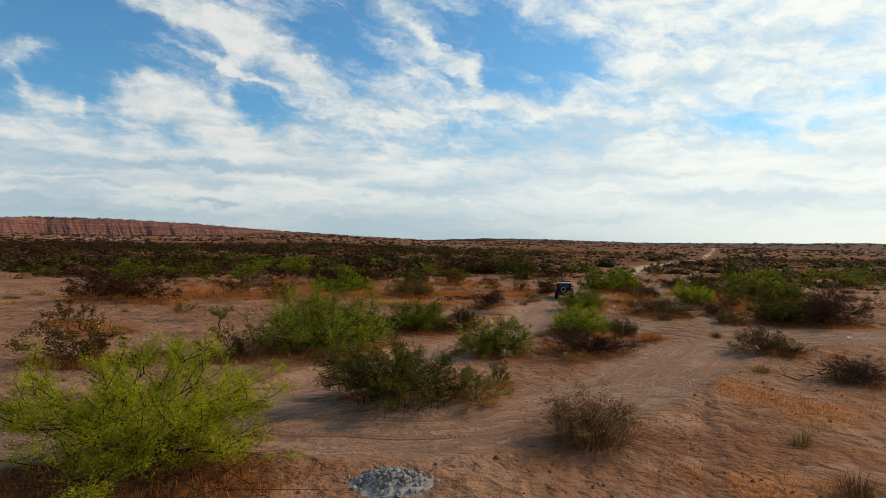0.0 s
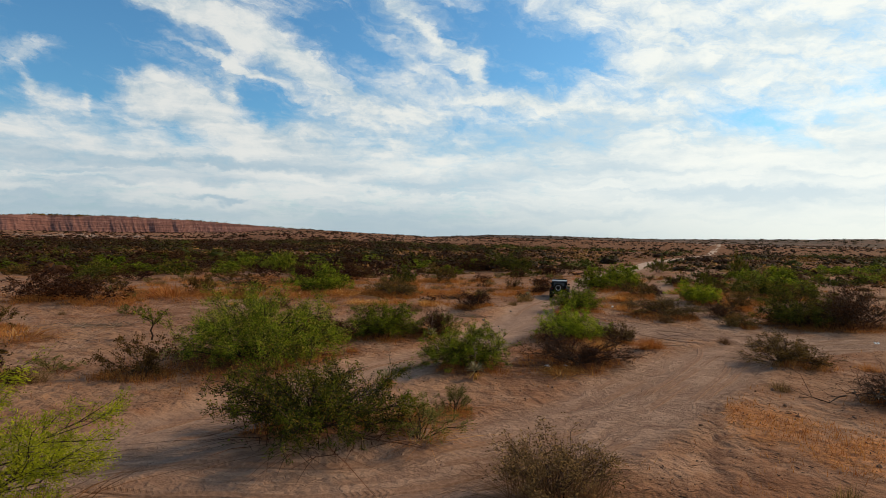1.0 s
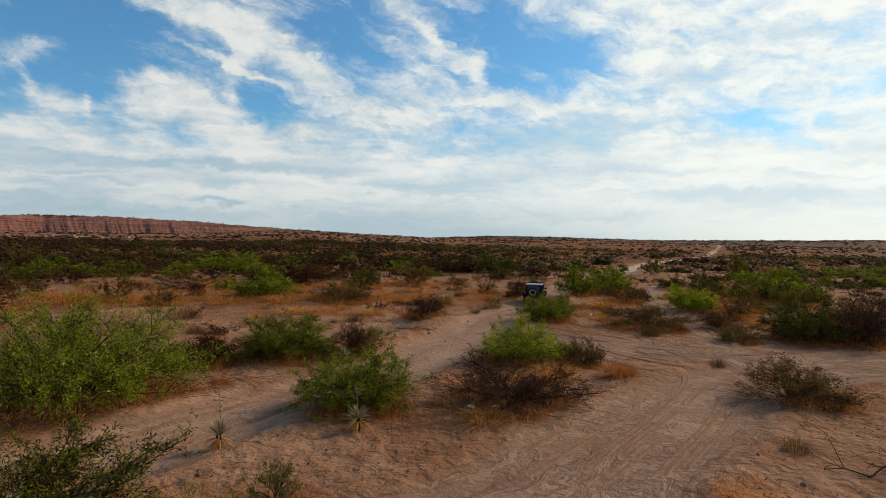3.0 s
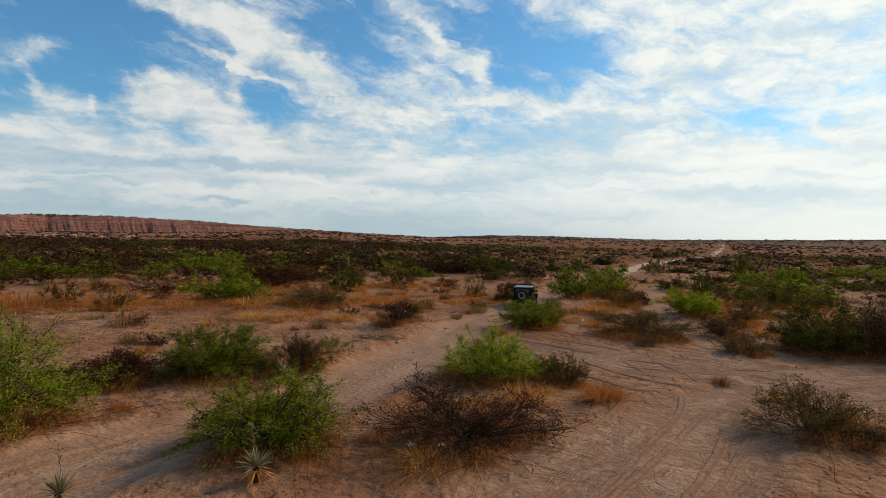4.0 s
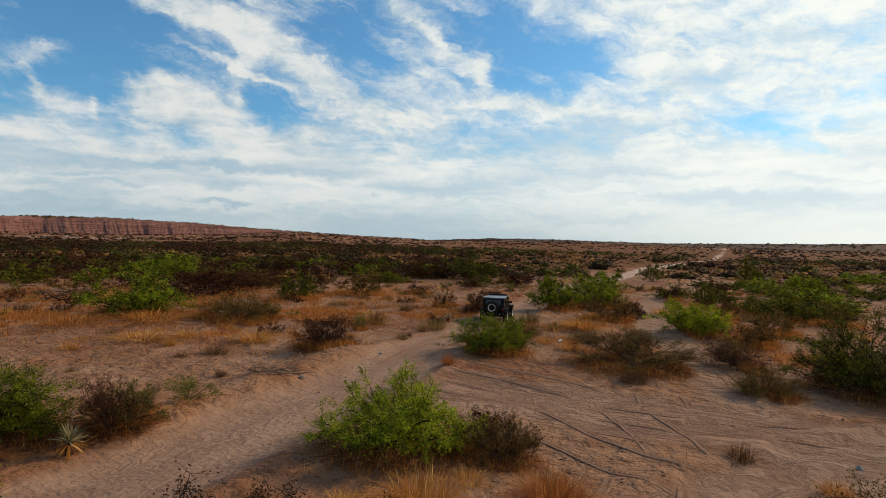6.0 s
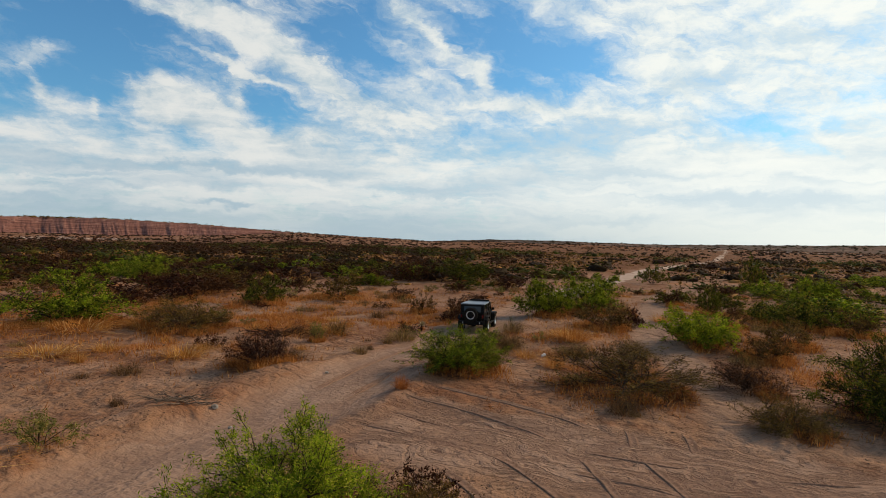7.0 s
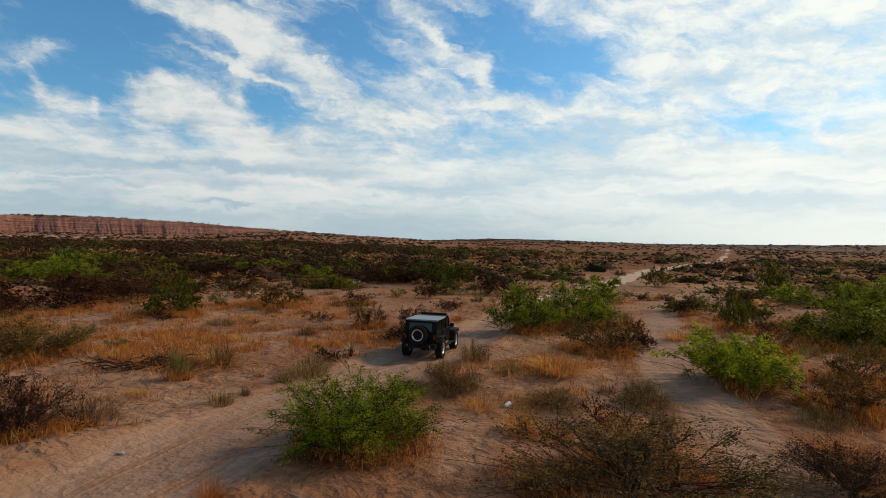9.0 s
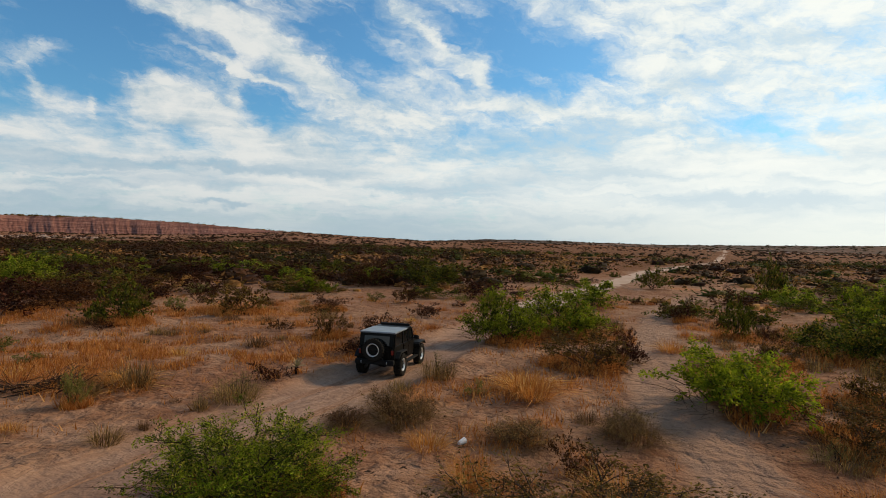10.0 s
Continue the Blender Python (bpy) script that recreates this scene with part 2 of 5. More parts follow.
def leaf_material(name, dark, light, dry, through_light=0.28):
    m, T = material(name)
    geo = T.node("NewGeometry")
    rnd = T.node("ObjectInfo").outputs["Random"]
    isl = geo.outputs["Random Per Island"]
    p = T.node("TexCoord").outputs["Object"]
    patch = T.noise(p, 2.4, 3.0)
    col = T.mix(T.step(T.m("ADD", T.m("MULTIPLY", isl, 0.42), T.m("MULTIPLY", T.m("SUBTRACT", patch, 0.5), 1.8)), -0.1, 0.75), dark, light)
    col = T.mix(T.step(T.m("ADD", isl, T.m("MULTIPLY", rnd, 0.25)), 0.86, 1.15), col, dry)
    hsv = T.node("HueSaturation")
    T.put(hsv.inputs["Hue"], T.m("ADD", 0.488, T.m("MULTIPLY", rnd, 0.024)))
    T.put(hsv.inputs["Value"], T.m("ADD", 0.78, T.m("MULTIPLY", rnd, 0.42)))
    T.put(hsv.inputs["Color"], col)
    col = hsv.outputs[0]
    b = T.principled(col, 0.75, spec=0.08)
    tr = T.node("BsdfTranslucent")
    T.put(tr.inputs[0], col)
    mx = T.node("MixShader")
    mx.inputs[0].default_value = through_light
    T.t.links.new(b.outputs[0], mx.inputs[1])
    T.t.links.new(tr.outputs[0], mx.inputs[2])
    T.out(mx.outputs[0])
    return m


def plain_material(name, dark, light, scale, rough, bump=0.3, depth=0.01, metal=0.0, spec=0.3):
    m, T = material(name)
    p = T.node("TexCoord").outputs["Object"]
    rnd = T.node("ObjectInfo").outputs["Random"]
    a = T.noise(p, scale, 5.0, 0.6)
    b = T.noise(p, scale * 7.0, 3.0, 0.6)
    f = T.m("ADD", T.m("MULTIPLY", a, 0.65), T.m("MULTIPLY", b, 0.35))
    col = T.mix(T.step(T.m("ADD", f, T.m("MULTIPLY", T.m("SUBTRACT", rnd, 0.5), 0.12)), 0.35, 0.65), dark, light)
    T.out(T.principled(col, T.m("ADD", rough - 0.08, T.m("MULTIPLY", b, 0.16)), T.bump(f, bump, depth), metal, spec).outputs[0])
    return m


def glass_material():
    m, T = material("tinted window glass")
    b = T.principled((0.006, 0.007, 0.008), 0.05, spec=0.4)
    T.out(b.outputs[0])
    return m


def cliff_material():
    m, T = material("red clay cliff")
    p = T.node("TexCoord").outputs["Object"]
    x, y, z = T.split(p)
    warp = T.noise(p, 0.02, 4.0)
    band = T.noise(T.xyz(T.m("MULTIPLY", x, 0.006), T.m("MULTIPLY", y, 0.006), T.m("ADD", T.m("MULTIPLY", z, 0.6), warp)), 1.0, 6.0, 0.75)
    wash = T.noise(T.xyz(T.m("MULTIPLY", x, 0.11), T.m("MULTIPLY", y, 0.11), T.m("MULTIPLY", z, 0.10)), 1.0, 6.0, 0.7)
    col = T.mix(T.step(band, 0.40, 0.62), (0.125, 0.050, 0.036), (0.235, 0.103, 0.074))
    col = T.mix(T.m("MULTIPLY", T.step(wash, 0.52, 0.64), 0.6), col, (0.36, 0.190, 0.140))
    col = T.mix(T.m("MULTIPLY", T.step(wash, 0.44, 0.34), 0.3), col, (0.13, 0.055, 0.04))
    T.out(T.principled(col, 0.95, T.bump(T.m("ADD", band, wash), 0.6, 1.2), spec=0.1).outputs[0])
    return m


def ridge_material():
    m, T = material("scrub-covered far ridge")
    p = T.node("TexCoord").outputs["Object"]
    x, y, z = T.split(p)
    scrub = T.noise(T.xyz(T.m("MULTIPLY", x, 0.10), T.m("MULTIPLY", y, 0.10), T.m("MULTIPLY", z, 0.5)), 1.0, 5.0, 0.7)
    scar = T.noise(T.xyz(T.m("MULTIPLY", x, 0.022), T.m("MULTIPLY", y, 0.022), T.m("MULTIPLY", z, 0.35)), 1.0, 6.0, 0.65, 0.6)
    tone = T.noise(p, 0.006, 3.0)
    col = T.mix(T.step(tone, 0.4, 0.6), (0.085, 0.052, 0.038), (0.135, 0.068, 0.042))
    col = T.mix(T.m("MULTIPLY", T.step(scar, 0.52, 0.64), 0.6), col, (0.30, 0.18, 0.13))
    col = T.mix(T.m("MULTIPLY", T.step(scrub, 0.50, 0.60), 0.75), col, (0.062, 0.055, 0.042))
    T.out(T.principled(col, 0.95, T.bump(T.m("ADD", scrub, scar), 0.7, 2.0), spec=0.1).outputs[0])
    return m


GROUND = ground_material()
CLIFF = cliff_material()
GREEN = leaf_material("mesquite leaves", (0.026, 0.040, 0.003), (0.33, 0.41, 0.016), (0.40, 0.32, 0.04), 0.40)
# yellower, brighter copy of GREEN, with sunlight through the leaves put into its colour
YELLOW_GREEN = leaf_material("sunlit mesquite leaves", (0.20, 0.235, 0.010), (0.66, 0.71, 0.025), (0.60, 0.50, 0.05), 0.52)
# FAR_ copies are darkened: the shade within dense clumps is in their colour
FAR_RUST = leaf_material("shaded distant dry brush", (0.020, 0.0075, 0.004), (0.062, 0.022, 0.009), (0.07, 0.026, 0.009), 0.1)
FAR_OLIVE = leaf_material("shaded distant creosote", (0.022, 0.014, 0.005), (0.068, 0.041, 0.011), (0.06, 0.03, 0.008), 0.1)
FAR_GREEN = leaf_material("shaded distant mesquite", (0.026, 0.030, 0.004), (0.10, 0.105, 0.010), (0.09, 0.06, 0.01), 0.15)
LIGHT_GREEN = leaf_material("light mesquite leaves", (0.075, 0.105, 0.005), (0.42, 0.50, 0.018), (0.45, 0.38, 0.04), 0.45)
GREEN_DULL = leaf_material("dull mesquite leaves", (0.018, 0.023, 0.003), (0.170, 0.182, 0.012), (0.25, 0.15, 0.022))
OLIVE = leaf_material("creosote leaves", (0.040, 0.024, 0.006), (0.250, 0.150, 0.030), (0.22, 0.105, 0.022), 0.24)
RUST = leaf_material("dry shrub leaves", (0.018, 0.006, 0.0025), (0.105, 0.037, 0.012), (0.12, 0.042, 0.012), 0.14)
LIME = leaf_material("low shrub leaves", (0.13, 0.12, 0.025), (0.26, 0.23, 0.06), (0.30, 0.17, 0.06))
STRAW = leaf_material("dry straw", (0.32, 0.110, 0.022), (0.72, 0.325, 0.075), (0.70, 0.43, 0.16), 0.40)
GREYSTRAW = leaf_material("weathered stems", (0.085, 0.047, 0.019), (0.29, 0.170, 0.066), (0.40, 0.22, 0.075), 0.28)
DEADGRASS = leaf_material("dead brown grass", (0.032, 0.012, 0.005), (0.15, 0.060, 0.020), (0.22, 0.09, 0.026), 0.2)
SCRUB = leaf_material("dry brown scrub", (0.085, 0.034, 0.012), (0.27, 0.115, 0.036), (0.34, 0.15, 0.045), 0.2)
YUCCA = leaf_material("yucca blades", (0.17, 0.145, 0.075), (0.36, 0.31, 0.19), (0.42, 0.31, 0.17), 0.15)
BARK = plain_material("dark bark", (0.014, 0.007, 0.0035), (0.045, 0.022, 0.011), 9.0, 0.9)
STEM = plain_material("brown twigs", (0.028, 0.015, 0.008), (0.085, 0.047, 0.026), 9.0, 0.9)
PALEWOOD = plain_material("bleached dead wood", (0.15, 0.095, 0.060), (0.31, 0.215, 0.145), 8.0, 0.9)
STONE = plain_material("grey stone", (0.13, 0.115, 0.10), (0.36, 0.33, 0.30), 5.0, 0.9)
PALEROCK = plain_material("pale washed rock", (0.26, 0.17, 0.125), (0.44, 0.32, 0.25), 0.5, 0.95)
CLOD = plain_material("dry clods", (0.12, 0.060, 0.034), (0.27, 0.16, 0.10), 6.0, 0.95)
PAINT = plain_material("dusty black paint", (0.003, 0.003, 0.003), (0.008, 0.007, 0.006), 3.0, 0.35, 0.05, 0.002, spec=0.07)
# grey base colour paints the sky's reflection onto the black roof
ROOF_SHEEN = plain_material("black roof panel with painted sky sheen", (0.12, 0.135, 0.15), (0.20, 0.22, 0.24), 2.5, 0.4, 0.1, 0.002, spec=0.5)
RUBBER = plain_material("dusty tyre rubber", (0.006, 0.0055, 0.005), (0.018, 0.015, 0.012), 6.0, 0.9, 0.5, 0.01, spec=0.1)
TRIM = plain_material("black plastic trim", (0.006, 0.006, 0.006), (0.014, 0.013, 0.012), 8.0, 0.65, 0.2, 0.002, spec=0.12)
ALLOY = plain_material("bright alloy", (0.50, 0.50, 0.50), (0.68, 0.68, 0.68), 6.0, 0.35, 0.1, 0.002, metal=0.8)
REDLENS = plain_material("red lamp lens", (0.10, 0.006, 0.005), (0.16, 0.01, 0.008), 5.0, 0.2, 0.05, 0.001, spec=0.6)
WHITE = plain_material("white plastic litter", (0.62, 0.60, 0.57), (0.82, 0.81, 0.79), 10.0, 0.5)
GLASS = glass_material()
RIDGE = ridge_material()
TREAD = tread_material()
ROADSAND = plain_material("pale packed sand", (0.42, 0.29, 0.21), (0.54, 0.40, 0.31), 0.4, 0.95, 0.3, 0.02, spec=0.1)

# ---- plan of the plants: kind, x, y, width, height ----
PLANTS = []


def plant(kind, x, y, wide, high):
    PLANTS.append((kind, x, y, wide, high))


plant("mesquite_n", -5.2, 13.1, 5.95, 2.24)
plant("creosote", -18.0, 35.0, 3.2, 1.42)
plant("yucca", -16.3, 32.5, 2.26, 1.55)
plant("grass", -15.1, 32.2, 4.79, 0.56)
plant("creosote", -12.3, 24.0, 3.9, 1.55)
plant("creosote", -7.0, 25.9, 2.7, 1.34)
plant("sapling", -9.4, 33.1, 1.40, 1.53)
plant("mesquite_n", -3.3, 28.9, 6.80, 2.66)
plant("mesquite_d", 0.1, 19.6, 4.93, 1.66)
plant("grassy", 2.8, 19.4, 2.44, 0.94)
plant("broom", 5.3, 15.6, 2.50, 1.35)
plant("tuft", 11.2, 15.4, 0.90, 0.59)
plant("tuft", 10.0, 12.0, 1.27, 0.79)
plant("creosote", 19.1, 29.3, 3.70, 1.16)
plant("tuft", 15.8, 24.4, 1.09, 0.50)
plant("mesquite_d", 28.7, 42.0, 5.20, 2.30)
plant("dark", 29.9, 40.0, 4.20, 2.17)
plant("dark", 32.5, 42.0, 5.90, 2.50)
plant("mesquite", -4.9, 59.0, 5.99, 2.29)
plant("creosote", 1.5, 57.7, 4.90, 1.52)
plant("dark", 4.3, 36.5, 1.85, 1.28)
plant("mesquite", 1.4, 36.0, 4.08, 1.53)
plant("grassy", 4.2, 37.2, 2.24, 0.92)
plant("mesquite", 4.8, 28.4, 3.60, 1.38)
plant("yucca", 1.9, 25.1, 0.62, 1.31)
plant("yucca", 5.1, 26.3, 0.76, 1.27)
plant("grassy", 3.9, 21.5, 1.41, 0.71)
plant("mesquite", 15.5, 48.4, 3.75, 1.36)
plant("mesquite", 23.5, 67.5, 4.30, 2.30)
plant("mesquite", 27.2, 69.5, 4.80, 2.40)
plant("creosote", 25.8, 61.8, 3.90, 1.52)
plant("mesquite", 33.8, 85.7, 4.74, 1.99)
plant("dark", 28.2, 63.0, 1.64, 1.05)
plant("mesquite_y", 28.4, 54.9, 4.29, 1.60)
plant("creosote", 21.2, 45.6, 5.40, 1.16)
plant("creosote", 24.2, 41.2, 2.56, 0.75)
plant("mesquite_y", 11.3, 35.7, 3.75, 1.50)
plant("creosote", 13.7, 35.0, 2.10, 0.97)
plant("grass", 14.4, 32.1, 1.88, 0.74)
plant("creosote_d", 9.6, 28.9, 5.03, 1.22)
plant("dark", 7.8, 48.6, 2.77, 1.35)
plant("grass", -0.7, 49.7, 3.32, 0.54)
plant("grass", 4.4, 50.1, 2.58, 0.74)
plant("tuft", 4.7, 43.8, 0.73, 0.41)
plant("creosote", -13.5, 54.1, 2.74, 1.62)
plant("creosote", -10.0, 52.6, 2.66, 1.21)
plant("yucca", -7.8, 48.8, 2.40, 0.96)
plant("deadpile", -14.8, 68.5, 4.15, 1.22)
plant("mesquite_d", 2.6, 71.6, 3.65, 2.09)
plant("tuft", 19.7, 35.0, 0.98, 0.58)
plant("grass", 20.7, 33.1, 1.03, 0.43)
plant("grass", 13.3, 45.1, 0.79, 0.68)
plant("tuft", 18.3, 57.4, 1.29, 0.57)
plant("grass", 1.0, 48.7, 0.83, 0.69)
plant("branches", 6.9, 43.0, 2.24, 0.49)
plant("tuft", 8.9, 56.1, 1.18, 0.73)
plant("deadpile", 6.9, 56.3, 2.63, 0.45)
plant("grass", 27.1, 48.0, 2.71, 0.67)
plant("mesquite", 47.9, 73.3, 5.69, 2.22)
plant("creosote", 40.9, 60.1, 3.41, 1.49)
plant("grass", 22.5, 57.8, 3.11, 0.71)
plant("tuft", 16.0, 51.8, 1.09, 0.73)
plant("tuft", 11.4, 52.0, 1.24, 0.53)
plant("grassy", 9.1, 55.1, 0.81, 0.97)
plant("dark", 25.8, 45.9, 3.00, 0.95)
plant("creosote", 33.3, 55.0, 3.48, 1.31)
plant("mesquite_d", 38.9, 63.4, 5.20, 2.05)
plant("mesquite_d", 37.3, 70.4, 1.99, 2.30)
plant("dark", 37.5, 78.2, 2.47, 1.62)
plant("creosote", 34.3, 62.1, 2.10, 1.21)
plant("broom", 13.3, 56.0, 1.60, 0.91)
plant("yucca", 14.4, 60.0, 0.72, 1.04)
plant("tuft", 11.6, 65.8, 1.81, 0.73)
plant("broom", 17.6, 65.6, 2.90, 0.74)
plant("broom", 16.8, 53.4, 1.11, 0.55)
plant("broom", 18.3, 54.4, 1.91, 0.89)
plant("broom", 19.6, 59.1, 1.44, 0.97)
plant("grass", 22.5, 56.7, 2.61, 1.15)
plant("broom", 21.3, 52.4, 1.59, 0.59)
plant("broom", 24.3, 52.8, 1.67, 0.75)
plant("tuft", 23.6, 54.4, 1.16, 0.57)
plant("grass", 22.5, 48.7, 2.51, 0.82)
plant("creosote", 7.3, 78.0, 4.61, 1.74)
plant("creosote", 14.7, 68.1, 1.99, 1.37)
plant("dark", 18.5, 85.8, 2.38, 1.52)
plant("mesquite_d", 20.8, 103.9, 7.85, 2.96)
plant("grass", 19.7, 49.8, 1.65, 0.87)
plant("tuft", 9.8, 57.4, 1.68, 1.30)
plant("tuft", 12.6, 54.9, 0.78, 0.57)
plant("tuft", 11.8, 53.1, 0.49, 0.38)
plant("dark", -4.6, 75.2, 1.80, 0.98)
plant("mesquite", -15.6, 92.8, 5.33, 2.56)
plant("mesquite", 51.1, 77.6, 3.63, 2.34)
plant("mesquite_d", 60.9, 103.8, 3.44, 3.82)
plant("mesquite_d", 70.5, 101.5, 8.54, 1.58)
plant("dark", 17.5, 67.0, 2.32, 1.09)
plant("dark", 27.1, 100.0, 3.54, 1.12)
plant("mesquite_d", 49.1, 109.1, 4.50, 2.45)
plant("grass", 31.3, 65.6, 2.25, 0.88)
plant("dark", -1.5, 34.6, 3.89, 0.81)
plant("grass", 0.1, 31.4, 0.94, 0.36)
plant("dark", -1.2, 33.9, 1.51, 0.89)
plant("grass", -0.3, 57.6, 2.40, 0.96)
plant("grass", 1.2, 68.4, 2.16, 0.72)
plant("grass", 9.5, 57.4, 2.65, 0.70)
plant("grass", 7.8, 57.1, 2.88, 0.50)
plant("grass", -2.6, 55.8, 4.97, 0.80)
plant("grass", -6.3, 54.1, 4.37, 0.77)
plant("grass", -15.1, 51.7, 7.44, 1.19)
plant("grass", 11.9, 32.3, 2.27, 0.87)
plant("grass", 14.3, 32.1, 1.94, 0.65)
plant("grass", 8.6, 26.9, 2.14, 0.31)
plant("grass", 2.8, 20.9, 2.30, 0.32)
plant("deadpile", 18.3, 22.6, 3.2, 0.75)
plant("branches", -14.0, 36.6, 3.6, 0.25)
plant("dark", -22.0, 47.5, 5.4, 1.7)
plant("dark", -18.0, 46.4, 4.6, 1.4)
plant("dark", -4.5, 79.0, 5.6, 1.6)
plant("dark", 15.0, 104.0, 6.0, 2.6)
plant("dark", -7.0, 108.0, 6.5, 2.0)
plant("dark", 13.2, 81.0, 2.6, 1.1)
plant("dark", -9.5, 84.0, 5.2, 1.5)
plant("creosote", 30.2, 52.1, 3.0, 0.98)
plant("dark", -14.5, 80.0, 5.0, 1.6)
plant("dark", 26.0, 92.0, 5.0, 1.5)

plant("yucca", 3.9, 35.2, 1.0, 1.2)
plant("dark", 18.9, 22.4, 3.0, 0.75)

# ---- the lie of the land ----
ROADS = {
    "a": ([(-40, 9), (-16, 13.5), (-5.2, 17.2), (-3.7, 19.6), (-0.8, 24), (1.8, 28.4), (4.6, 31.8), (6.4, 35.2), (8.4, 39.9), (11.2, 45.6), (12.9, 50.4), (14.3, 53.6),
           (16.8, 58.5), (18.9, 63.5), (22.5, 71.5), (28.9, 85.5), (38, 102), (52.5, 129), (80, 178), (128, 240), (197, 361), (316, 570), (420, 760)], 1.9),
    "b": ([(-14, 14), (-5.2, 16.2), (-1.4, 16.5), (1.5, 16.5), (4.8, 18.6), (8.5, 21.6), (13.2, 26.7), (18.2, 31.6), (24.6, 35), (33, 36), (60, 33)], 2.3),
    "c": ([(13.2, 24.6), (11.6, 21), (9.8, 17.8), (7.6, 13.3), (6, 10)], 0.2),
    "d": ([(11.2, 43.4), (13.8, 41.6), (17, 39.5), (20.5, 37.6), (25, 35.5), (31, 34)], 2.4),
    "e": ([(21.5, 38), (24.2, 44), (26, 50), (26, 54), (28, 60), (31.5, 67.5), (36, 78), (41, 88), (50, 100)], 1.1),
}


def rise(lo, hi, v):
    s = np.clip((v - lo) / (hi - lo), 0, 1)
    return s * s * (3 - 2 * s)


def lattice(i, j, seed):
    h = (i.astype(np.int64) * 374761393 + j.astype(np.int64) * 668265263 + seed * 1442695041) & 0xFFFFFFFF
    h = ((h ^ (h >> 13)) * 1274126177) & 0xFFFFFFFF
    return ((h ^ (h >> 16)) & 0xFFFF) / 65535.0


def waves(x, y, size, seed=0, octaves=3):
    """Smooth value noise, about -1 to 1."""
    total, amp, norm = 0.0, 1.0, 0.0
    for o in range(octaves):
        u, v = x / size * 2 ** o, y / size * 2 ** o
        i, j = np.floor(u), np.floor(v)
        fu, fv = u - i, v - j
        fu, fv = fu * fu * (3 - 2 * fu), fv * fv * (3 - 2 * fv)
        n = [lattice(i + a, j + b, seed + o) for a, b in ((0, 0), (1, 0), (0, 1), (1, 1))]
        total = total + amp * ((n[0] * (1 - fu) + n[1] * fu) * (1 - fv) + (n[2] * (1 - fu) + n[3] * fu) * fv)
        norm, amp = norm + amp, amp * 0.5
    return total / norm * 2 - 1


def smooth_line(points, rounds=2):
    p = [Vector((*q, 0)) for q in points]
    for _ in range(rounds):
        r = [p[0]]
        for a, b in zip(p, p[1:]):
            r += [a.lerp(b, 0.25), a.lerp(b, 0.75)]
        p = r + [p[-1]]
    return np.array([(q.x, q.y) for q in p])


def beside(line, x, y):
    """Signed distance across a line and the way along it."""
    best, across, along = np.full(x.shape, 1e9), np.zeros(x.shape), np.zeros(x.shape)
    run = 0.0
    for (ax, ay), (bx, by) in zip(line, line[1:]):
        dx, dy = bx - ax, by - ay
        n = math.hypot(dx, dy)
        t = np.clip(((x - ax) * dx + (y - ay) * dy) / (n * n), 0, 1)
        d = np.hypot(x - ax - t * dx, y - ay - t * dy)
        side = np.sign((x - ax) * dy - (y - ay) * dx)
        near = d < best
        best, across, along = np.where(near, d, best), np.where(near, side * d, across), np.where(near, run + t * n, along)
        run += n
    return across, along


LINES = {k: (smooth_line(p), w) for k, (p, w) in ROADS.items()}
MOUND = {"mesquite_n": 0.05, "mesquite_y": 0.07, "mesquite": 0.075, "mesquite_d": 0.06, "creosote": 0.05, "creosote_d": 0.06, "dark": 0.06, "grassy": 0.06, "broom": 0.05, "grass": 0.035}
CREST_AZ = (-180, -70, -33, -25, -18.6, -13, -9.3, -3, 2.4, 8.3, 15.3, 22.8, 29.7, 40, 70, 180)
CREST_Z = (6, 5, 4.4, 5, 7, 12.5, 16.0, 12.0, 9.0, 10.5, 8.5, 7.0, 6.5, 5.5, 6, 6)


